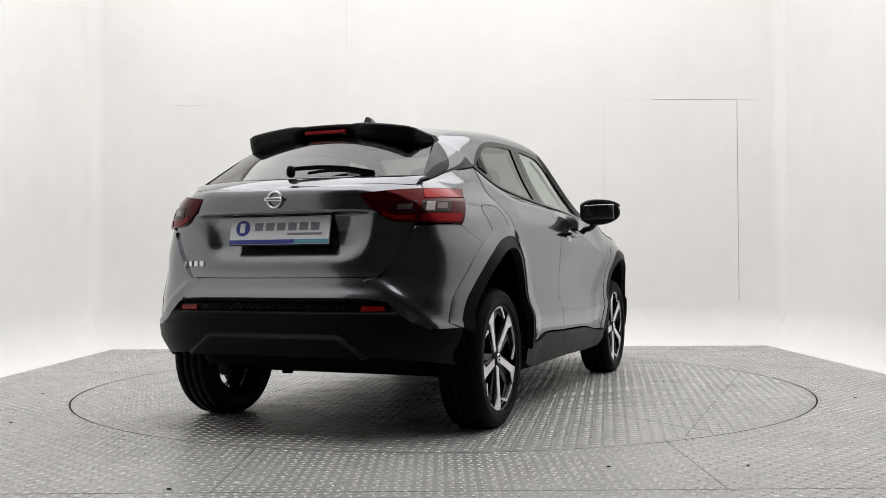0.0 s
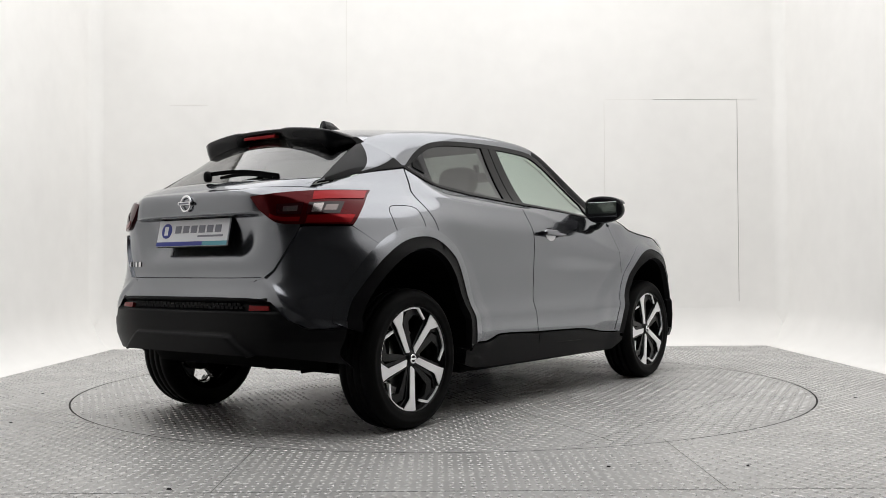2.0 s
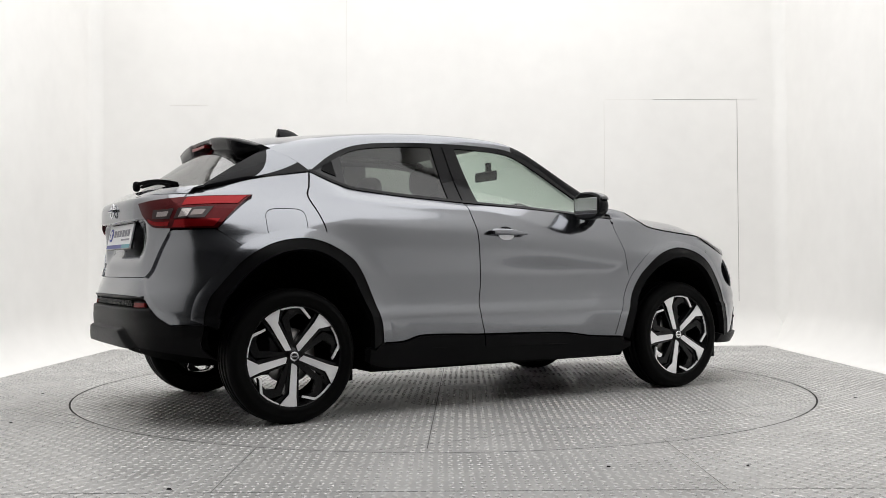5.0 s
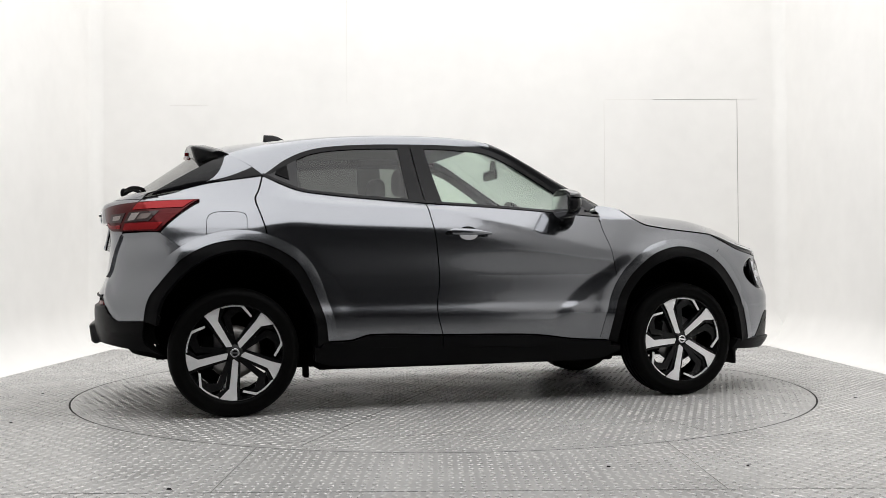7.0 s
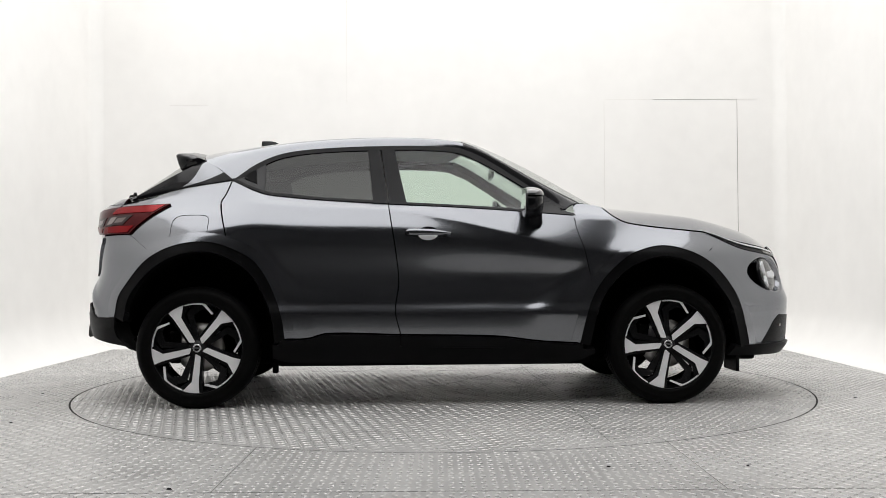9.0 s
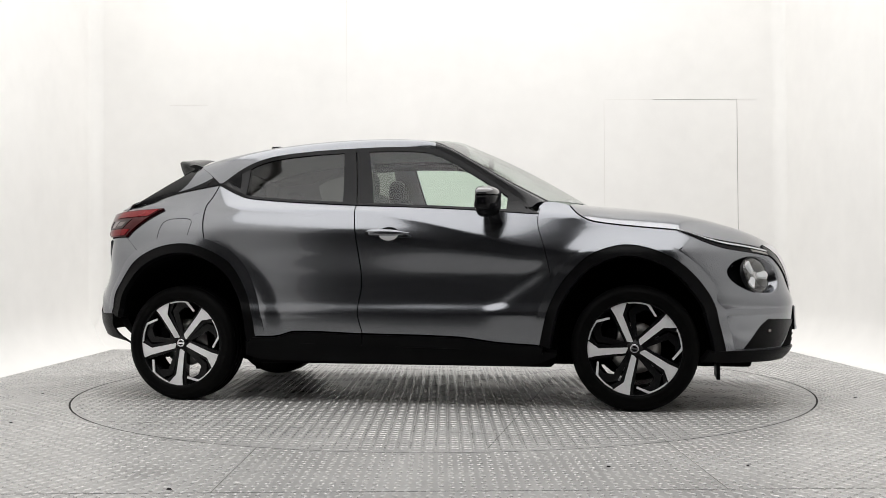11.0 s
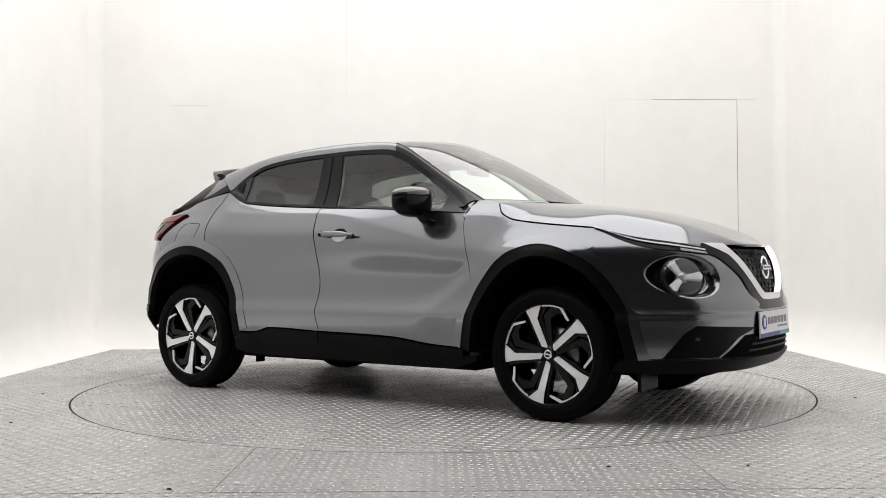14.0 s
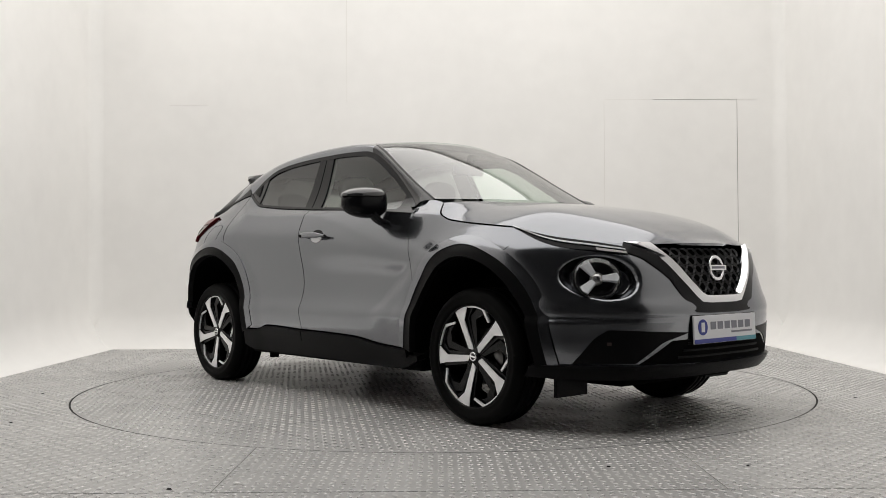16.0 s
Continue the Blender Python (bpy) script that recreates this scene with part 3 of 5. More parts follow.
for k in range(-13, 14):
    for z in (0.598, 0.613):
        y = k * 0.029 + (0.0145 if z > 0.6 else 0.0)
        p = on_skin(*ry(abs(y) + 1e-4, z), -0.018)
        box(bm, p.x - 0.004, p.x + 0.004, y - 0.011, y + 0.011, z - 0.0055, z + 0.0055)
part("bumper_grille", bm, BLACK_PLASTIC, car, "row of small dark grille teeth in the rear bumper")

LAMP = (0.638, 0.727)


def nose_dent(x, y, z):
    """Lamp bowls, grille pocket, fog pockets and the brow between them."""
    y = abs(y)
    r = math.hypot((y - LAMP[0] + 0.012) / 0.128, (z - LAMP[1]) / 0.105)
    d = -0.060 * (1 - step(r, 0.80, 0.98))
    g = 0.18 + 0.86 * max(0.0, z - 0.60) if z > 0.6 else 0.18
    d -= 0.045 * (1 - step(y, g, g + 0.03)) * step(z, 0.585, 0.61)
    d -= 0.008 * (1 - ease(z, 0.40, 0.58)) * ease(y, 0.20, 0.45)
    d += 0.008 * bell(z, 0.590, 0.055) * step(y, 0.05, 0.3)
    return d


nose = panel("front_bumper", PAINT, car, [sx(1.785, 0.325), fy(0.62, 0.325), fy(0.35, 0.325), (XF + 1, 0.325)], NOSE_HI,
      [sx(1.785, 0.325), sx(1.757, 0.452), sx(1.688, 0.648), sx(1.504, 0.82), sx(1.575, 0.877), sx(1.545, 0.972)], [(XF + 1, 0.325), (XF + 1, 0.888)], 96, 72, dent=nose_dent, gap=0.0, join=True, label="grey metallic front bumper with round lamp bowls")[0]

panel("front_bumper_lip", BLACK_PLASTIC, car, [sx(1.66, 0.272), sx(1.90, 0.268), fy(0.40, 0.268), (XF + 1, 0.268)], [sx(1.70, 0.325), sx(1.79, 0.328), fy(0.62, 0.328), fy(0.35, 0.325), (XF + 1, 0.322)],
      [sx(1.66, 0.272), sx(1.70, 0.325)], [(XF + 1, 0.268), (XF + 1, 0.322)], 50, 10, lift=0.012, depth=0.05, gap=0.0, join=True, label="black plastic front bumper lip")

past = lambda a, b, t: [(p[0] + t * (p[0] - q[0]), p[1] + t * (p[1] - q[1])) for p, q in zip(a, b)]
strip("wheel_arch_trim", BLACK_PLASTIC, car, past(ARCH_F, ARCH_FI, 0.22), ARCH_FI, 60, 6, 0.004, 0.016, 0.035, "grained black plastic wheel arch trim")
strip("wheel_arch_trim", BLACK_PLASTIC, car, past(ARCH_R, ARCH_RI, 0.12), ARCH_RI, 60, 6, 0.004, 0.016, 0.035, "grained black plastic wheel arch trim")
strip("wheel_arch_flange", PAINT, car, past(ARCH_F, ARCH_FI, 0.95), past(ARCH_F, ARCH_FI, 0.05), 70, 6, 0.003, 0.011, 0.004, "grey metallic flange round the wheel arch")
strip("wheel_arch_flange", PAINT, car, past(ARCH_R, ARCH_RI, 0.95), past(ARCH_R, ARCH_RI, 0.0), 70, 6, 0.003, 0.011, 0.004, "grey metallic flange round the wheel arch")
panel("door_sill_trim", BLACK_PLASTIC, fdoors, [(-0.188, 0.335), (0.35, 0.325), (0.83, 0.300)], [(-0.190, 0.400), (0.35, 0.387), (0.60, 0.357), (0.83, 0.345)], [(-0.188, 0.335), (-0.190, 0.400)], [(0.83, 0.30), (0.83, 0.345)], 24, 8, lift=0.012, gap=0.002, label="black plastic door foot trim")
panel("door_sill_trim", BLACK_PLASTIC, rdoors, [(-0.88, 0.345), (-0.6, 0.345), (-0.192, 0.335)], [(-0.85, 0.380), (-0.705, 0.382), (-0.595, 0.410), (-0.192, 0.400)], [(-0.88, 0.345), (-0.85, 0.380)], [(-0.192, 0.335), (-0.192, 0.400)], 24, 8, lift=0.012, gap=0.002, label="black plastic door foot trim")
panel("side_sill", BLACK_PLASTIC, car, [(-0.90, 0.275), (-0.80, 0.248), (0.0, 0.240), (0.76, 0.238), (0.90, 0.285)], [(-0.90, 0.350), (0.90, 0.310)], [(-0.90, 0.275), (-0.90, 0.350)], [(0.90, 0.285), (0.90, 0.31)], 36, 6, lift=-0.004, depth=0.06, gap=0)


# ---- roof, glass and pillars
RAIL = [(0.845, 0.668, 1.140), (0.62, 0.632, 1.262), (0.40, 0.592, 1.392), (0.24, 0.556, 1.482), (0.10, 0.520, 1.528), (-0.20, 0.498, 1.549), (-0.60, 0.488, 1.540), (-0.95, 0.482, 1.506), (-1.20, 0.490, 1.456), (-1.345, 0.510, 1.410)]
RIDGE = ((-1.42, 1.486), (-1.24, 1.515), (-0.95, 1.545), (-0.59, 1.574), (-0.22, 1.580), (0.05, 1.574), (0.20, 1.562), (0.30, 1.530))
TOP_LINE = [(0.760, 1.108), (0.700, 1.150), (0.504, 1.283), (0.350, 1.385), (0.250, 1.440), (0.150, 1.475), (0.0, 1.487), (-0.216, 1.490), (-0.610, 1.476), (-0.870, 1.443), sx(-1.030, 1.375), sx(-1.150, 1.288)]


def crown(p, c, n=14, power=2.0):
    """A bowed line from the edge point p across to the middle (c on the car's centre plane), as fractions of the half width."""
    return [(p[0] + (c[0] - p[0]) * (1 - abs(t) ** power), p[1] * t, p[2] + (c[1] - p[2]) * (1 - abs(t) ** power)) for t in [k / n for k in range(-n, n + 1)]]


def top_patch(name, mat, edge, mid, parent=car, n=24, depth=0.012, power=2.2, label=""):
    """A surface bowed across the car; edge(s) and mid(s) give its left edge and its middle, s from the front (0) to the rear (1)."""
    rows = [crown(edge(k / n), mid(k / n), 14, power) for k in range(n + 1)]
    bm = bmesh.new()
    sheet(bm, rows, False, depth)
    return part(name, bm, mat, parent, label)


def rail(s):
    return along(RAIL, s)


def rail_at(x):
    lo, hi = 0.0, 1.0
    for _ in range(30):
        m = (lo + hi) / 2
        if rail(m)[0] > x:
            lo = m
        else:
            hi = m
    return rail(lo)


ROOF0, ROOF1 = 0.13, -1.345
top_patch("roof", PAINT, lambda s: rail_at(ROOF0 + (ROOF1 - ROOF0) * s), lambda s: (0.255 + (-1.40 - 0.255) * s, curve(RIDGE, 0.255 + (-1.40 - 0.255) * s)), label="grey metallic roof")


def screen_edge(s):
    p = rail_at(0.835 + (0.13 - 0.835) * s)
    return (p[0], p[1] - 0.018, p[2] + 0.003)


windscreen = top_patch("windscreen", SCREEN, screen_edge, lambda s: (1.03 + (0.262 - 1.03) * s, 1.150 + (1.556 - 1.150) * s + 0.022 * math.sin(math.pi * s)), depth=0.004, label="clear raked windscreen")
bm = bmesh.new()
for s in (-1, 1):
    rows = [[], [], []]
    for k in range(25):
        p = rail_at(0.845 + (0.17 - 0.845) * k / 24)
        q = (p[0], p[1] - 0.018, p[2] + 0.003)
        for r, m in zip(rows, (Vector(p), Vector((p[0], p[1] - 0.006, p[2] + 0.008)), Vector(q))):
            r.append((m.x, s * m.y, m.z))
    sheet(bm, rows, s < 0, 0.012)
    part("windscreen_pillar_trim", bm, GLOSS_BLACK, car)
    bm = bmesh.new()
bm.free()

# roof side and front pillar: from the window line up to the rail
for s in (-1, 1):
    for name, mat, k0, k1, label in (("front_pillar", PILLAR, 0, 20, "dark glossy front pillar"), ("roof_side", PAINT, 20, 60, "grey metallic roof side")):
        rows = []
        for j in range(6):
            t = j / 5
            line = []
            for k in range(k0, k1 + 1):
                p = on_skin(*along(TOP_LINE, k / 60)).lerp(Vector(along(RAIL, k / 60)), t) + Vector((0, 0.014, 0.013)) * math.sin(math.pi * t)
                line.append((p.x, s * p.y, p.z))
            rows.append(line)
        bm = bmesh.new()
        sheet(bm, rows, s > 0, 0.010)
        part(name, bm, mat, car, label)


# side glass, its frames and the pillar between the doors
GLASS_TOP = [(0.735, 1.105), (0.660, 1.150), (0.470, 1.275), (0.320, 1.367), (0.225, 1.417), (0.140, 1.447), (0.0, 1.460), (-0.216, 1.464), (-0.610, 1.451), (-0.860, 1.419), (-0.995, 1.362), sx(-1.105, 1.297)]
strip("window_frame", GLOSS_BLACK, car, TOP_LINE, GLASS_TOP, 60, 2, 0.001, 0.001, 0.012, "gloss black upper window frame")
panel("door_window", GLASS, fdoors, [(-0.150, 1.140), (0.25, 1.122), (0.625, 1.092)], [(-0.225, 1.466), (0.0, 1.462), (0.14, 1.449), (0.225, 1.419), (0.32, 1.369), (0.47, 1.277), (0.625, 1.178)],
      [(-0.150, 1.140), (-0.225, 1.466)], [(0.625, 1.092), (0.625, 1.178)], 20, 14, lift=-0.006, gap=-0.004, depth=0.0, label="green tinted door glass")
panel("door_window", PRIVACY, rdoors, [(-0.960, 1.222), (-0.80, 1.188), (-0.672, 1.172), (-0.345, 1.152)], [(-0.960, 1.380), (-0.86, 1.420), (-0.61, 1.453), (-0.378, 1.465)],
      [(-0.960, 1.222), (-0.960, 1.380)], [(-0.345, 1.152), (-0.378, 1.465)], 20, 14, lift=-0.006, gap=-0.004, depth=0.0, label="dark privacy glass")
panel("pillar_trim", GLOSS_BLACK, rdoors, [(-0.345, 1.146), (-0.257, 1.141)], [(-0.379, 1.466), (-0.305, 1.468)], [(-0.345, 1.146), (-0.379, 1.466)], [(-0.257, 1.141), (-0.305, 1.468)], 4, 14, lift=0.0, gap=0.002)
panel("pillar_trim", GLOSS_BLACK, fdoors, [(-0.252, 1.141), (-0.150, 1.136)], [(-0.300, 1.468), (-0.222, 1.467)], [(-0.252, 1.141), (-0.300, 1.468)], [(-0.150, 1.136), (-0.222, 1.467)], 4, 14, lift=0.0, gap=0.002)
panel("mirror_triangle", GLOSS_BLACK, fdoors, [(0.620, 1.086), (0.79, 1.072)], [(0.620, 1.186), (0.735, 1.106)], [(0.620, 1.086), (0.620, 1.186)], [(0.79, 1.072), (0.735, 1.106)], 8, 6, lift=0.001, gap=0.001)
panel("hidden_handle_panel", PILLAR, rdoors, [sx(-1.140, 1.288), (-0.965, 1.215)], [sx(-1.130, 1.298), (-0.965, 1.385)], [sx(-1.140, 1.288), sx(-1.130, 1.298)], [(-0.965, 1.215), (-0.965, 1.385)], 8, 8, lift=0.0, gap=0.0, label="black quarter panel with a hidden door handle")
panel("door_pull", BLACK_PLASTIC, rdoors, [sx(-1.085, 1.292), sx(-1.01, 1.262)], [sx(-1.075, 1.318), sx(-1.02, 1.345)], [sx(-1.085, 1.292), sx(-1.075, 1.318)], [sx(-1.01, 1.262), sx(-1.02, 1.345)], 5, 5, lift=0.006, gap=0.0, depth=0.008)
shift = lambda pts, dz: [(u, z + dz) for u, z in pts]
strip("belt_trim", GLOSS_BLACK, fdoors, shift(BELT_F, 0.014), shift(BELT_F, 0.001), 24, 1, 0.004, 0.004, 0.012)
strip("belt_trim", GLOSS_BLACK, rdoors, shift(BELT_R, 0.016), shift(BELT_R, 0.001), 24, 1, 0.004, 0.004, 0.012)

# ---- bonnet
HOOD_MID = ((1.02, 1.142), (1.20, 1.130), (1.45, 1.101), (1.62, 1.073), (1.84, 1.010), (1.98, 0.950), (2.06, 0.910), (2.13, 0.886))
HOOD_EDGE = [skin(*p) for p in [along(FENDER_HI, k / 40) for k in range(41)] if p[0] > 0.955] + [skin(*along(NOSE_HI, k / 30)) for k in range(1, 22)]


def hood_rows():
    rows = []
    n = 40
    for k in range(n + 1):
        s = k / n
        p = along(HOOD_EDGE, s, False)
        cx = 1.02 + (2.13 - 1.02) * s ** 0.92
        cz = curve(HOOD_MID, cx)
        line = []
        for i in range(-20, 21):
            t = abs(i) / 20
            w = 1 - t ** 3.0
            z = p[2] + (cz - p[2]) * w + 0.009 * bell(t, 0.68, 0.16) * step(s, 0.1, 0.5) * (1 - step(s, 0.9, 1.0))
            line.append((p[0] + (cx - p[0]) * (1 - t ** 1.9), math.copysign(p[1] * t, i) if i else 0.0, z))
        rows.append(line)
    return rows


bm = bmesh.new()
sheet(bm, hood_rows(), True, 0.012)
part("bonnet", bm, PAINT, car, "grey metallic bonnet with raised shoulders")
strip("bonnet_gap", MATT_BLACK, car, FENDER_HI[2:], [(u, z - 0.007) for u, z in FENDER_HI[2:]], 40, 1, 0.0015, 0.0015, 0.002, "thin dark gap along the bonnet")
part("scuttle", boxed(0.78, 1.04, -0.56, 0.56, 1.00, 1.070, 0.02), MATT_BLACK, car)

# ---- rear glass, its shoulder, side fins and spoiler
gate_top = [skin(XR - 1 + (XR - 1 - ry(0.60, 1.145)[0]) * -k / 14, 1.150) for k in range(15)]
rows = [[], [], []]
for i in range(-14, 15):
    p = gate_top[abs(i)]
    s = 1 if i >= 0 else -1
    t = abs(i) / 14
    yb = 0.615 * t
    q = (-1.858 + 0.150 * t ** 2.2, yb, 1.196)
    rows[0].append((p[0], s * p[1], p[2]))
    rows[1].append(((p[0] + q[0]) / 2 - 0.01, s * (p[1] + q[1]) / 2, (p[2] + q[2]) / 2 + 0.008))
    rows[2].append((q[0], s * q[1], q[2]))
bm = bmesh.new()
sheet(bm, rows, False, 0.01)
part("tailgate_shoulder", bm, PAINT, car, "grey metallic shoulder under the rear glass")
glass_edge = lambda s: (-1.700 + 0.325 * s, 0.595 - 0.085 * s, 1.198 + 0.205 * s)
top_patch("rear_glass", PRIVACY, glass_edge, lambda s: (-1.852 + 0.42 * s, 1.198 + 0.30 * s), depth=0.004, label="dark rear window")


def fin_point(s, t, lift=0.0):
    """On the side of the roof's tail: s from the side glass to the rear glass, t from the shoulder up to the roof."""
    p = on_skin(*along([sx(-1.155, 1.287), sx(-1.45, 1.237), sx(-1.62, 1.192), sx(-1.735, 1.168)], s), 0.001)
    q = Vector(along([(-1.345, 0.510, 1.410), (-1.50, 0.548, 1.325), (-1.705, 0.597, 1.200)], s))
    return p.lerp(q, t) + Vector((0, 0.014, 0.013)).lerp(Vector((0, 0.008, 0.0)), min(1.0, s * 3)) * math.sin(math.pi * t) + Vector((0, lift, lift * 0.5))


for nm, mt, where, lf, lb in (("roof_fin", PAINT, lambda a, b: (0.64 * (1 - b) * a, b), 0.0, "grey metallic roof fin"),
                              ("side_spoiler", GLOSS_BLACK, lambda a, b: (0.64 * (1 - b) + (0.36 + 0.64 * b) * a, b), 0.0, "gloss black side spoiler beside the rear glass"),
                              ("fin_strip", GLOSS_BLACK, lambda a, b: (0.66 * a, b * (0.06 + 0.22 * (1 - a))), 0.003, "gloss black strip under the roof fin")):
    for sd in (-1, 1):
        rows = [[(lambda p: (p.x, sd * p.y, p.z))(fin_point(*where(k / 16, j / 10), lf)) for k in range(17)] for j in range(11)]
        bm = bmesh.new()
        sheet(bm, rows, sd < 0, 0.005)
        part(nm, bm, mt, car, lb)


def spoiler():
    bm = bmesh.new()
    rows = []
    n = 36
    for k in range(n + 1):
        y = -0.52 + 1.04 * k / n
        t = abs(y) / 0.52
        end = step(t, 0.86, 1.0)
        lobe = step(t, 0.26, 0.36)
        roof_z = 1.490 - 0.080 * t ** 2.2
        front = -1.385 + 0.06 * t ** 2
        tip = -1.545 + 0.03 * t ** 2 + 0.10 * end
        top = 1.484 - 0.050 * t ** 2.4 - 0.020 * end + 0.006 * lobe
        low = 1.448 - 0.060 * t ** 2 - 0.056 * lobe + 0.070 * end
        glassx = -1.44 - 0.045 * lobe + 0.07 * t ** 2
        glassz = 1.432 - 0.072 * lobe - 0.045 * t ** 2 + 0.02 * end
        rows.append([(front, y, roof_z), ((front + tip) / 2, y, (roof_z + top) / 2 + 0.012), (tip + 0.01, y, top + 0.003), (tip, y, top - 0.006), (tip + 0.012, y, (top + low) / 2), (tip + 0.035, y, low), (glassx, y, glassz), (front, y, roof_z - 0.02)])
    grid_faces(bm, rows, closed=True)
    bm.faces.new([v for v in [bm.verts.new(p) for p in rows[0]]])
    bm.faces.new([v for v in [bm.verts.new(p) for p in rows[-1]]][::-1])
    bmesh.ops.recalc_face_normals(bm, faces=bm.faces)
    sp = part("spoiler", bm, GLOSS_BLACK, car, "gloss black two-lobed roof spoiler")
    part("brake_light", boxed(-1.549, -1.512, -0.115, 0.115, 1.440, 1.458, 0.005), RED_LENS, sp, "dark red high brake light")


spoiler()

# ---- tail lamps
TAIL_LO = [ry(0.455, 1.04), ry(0.536, 0.984), ry(0.622, 0.974), sx(-1.695, 0.970)]
TAIL_HI = [ry(0.405, 1.100), ry(0.596, 1.118), ry(0.655, 1.128), sx(-1.490, 1.138)]
TAIL_A, TAIL_B = [ry(0.455, 1.04), ry(0.405, 1.100)], [sx(-1.695, 0.970), sx(-1.610, 1.052), sx(-1.490, 1.138)]
tails = panel("tail_lamp", DEEP_RED, car, TAIL_LO, TAIL_HI, TAIL_A, TAIL_B, 30, 12, lift=0.013, depth=0.03, gap=0.0, label="smoked dark red tail lamp wrapping the corner")
tail_net = coons(TAIL_LO, TAIL_HI, TAIL_A, TAIL_B, 48, 24)


def tail_piece(name, mat, i0, i1, j0, j1, lift, label="", bend=0.0):
    for k, s in enumerate((-1, 1)):
        rows = [[on_skin(*tail_net[j][min(48, max(0, i + round(bend * (j - 12))))], lift) for i in range(i0, i1 + 1)] for j in range(j0, j1 + 1)]
        bm = bmesh.new()
        sheet(bm, rows if s > 0 else mirror(rows), s > 0, 0.004)
        part(name, bm, mat, tails[k], label)


tail_piece("red_band", RED_LENS, 26, 47, 17, 23, 0.0160, "bright red lamp band")
tail_piece("red_band", RED_LENS, 26, 46, 1, 6, 0.0160, "bright red lamp band")
tail_piece("red_bar", RED_LENS, 8, 23, 2, 5, 0.0160, "red lamp bar under the reverse light")
tail_piece("lamp_window", DARK_LENS, 12, 23, 7, 15, 0.0156, "dark lamp window")
tail_piece("lamp_window", DARK_LENS, 25, 39, 7, 15, 0.0156, "dark lamp window")
tail_piece("indicator", SMOKED, 32, 37, 9, 13, 0.0165, "smoked indicator window")
tail_piece("indicator_chip", CHIP_LENS, 27, 31, 8, 14, 0.0168, "pale chip of the indicator")
tail_piece("reverse_light", CHIP_LENS, 15, 21, 9, 13, 0.0165, "pale reverse light")
panel("lamp_bridge", PAINT, car, [ry(0.575, 1.105), sx(-1.68, 1.105)], [ry(0.575, 1.150), sx(-1.68, 1.178)], [ry(0.575, 1.105), ry(0.575, 1.150)], [sx(-1.68, 1.105), sx(-1.68, 1.178)], 16, 6, lift=-0.003, gap=0.0)
panel("reflector", REFLEX, car, [ry(0.43, 0.588), ry(0.535, 0.590)], [ry(0.43, 0.612), ry(0.53, 0.610)], [ry(0.43, 0.588), ry(0.43, 0.612)], [ry(0.535, 0.590), ry(0.53, 0.610)], 8, 3, lift=-0.008, depth=0.02, gap=0.0, label="red bumper reflector")


# ---- wheels
def lathe(bm, prof, n=64, flip=False, smooth=True):
    """Turns a profile of (radius, y) about the wheel's axle."""
    rows = [[(r * math.cos(2 * math.pi * k / n), y, r * math.sin(2 * math.pi * k / n)) for k in range(n)] for r, y in prof]
    grid_faces(bm, rows, flip, smooth, closed=True)


def plate(bm, pts, y0, y1, bevel=0.0):
    """A flat piece in the wheel's plane, from y0 (outer) to y1."""
    a = [bm.verts.new((x, y0, z)) for x, z in pts]
    b = [bm.verts.new((x, y1, z)) for x, z in pts]
    bm.faces.new(a)
    bm.faces.new(b[::-1])
    n = len(pts)
    for i in range(n):
        bm.faces.new((a[i], b[i], b[(i + 1) % n], a[(i + 1) % n]))


K = 0.251 / 250


def turned(pts, deg):
    c, s = math.cos(radians(deg)), math.sin(radians(deg))
    return [(K * (c * x - s * y), K * (s * x + c * y)) for x, y in pts]


def rim_arc(a0, a1, r, n=8):
    return [(r * math.cos(radians(a0 + (a1 - a0) * k / n)), r * math.sin(radians(a0 + (a1 - a0) * k / n))) for k in range(n + 1)]


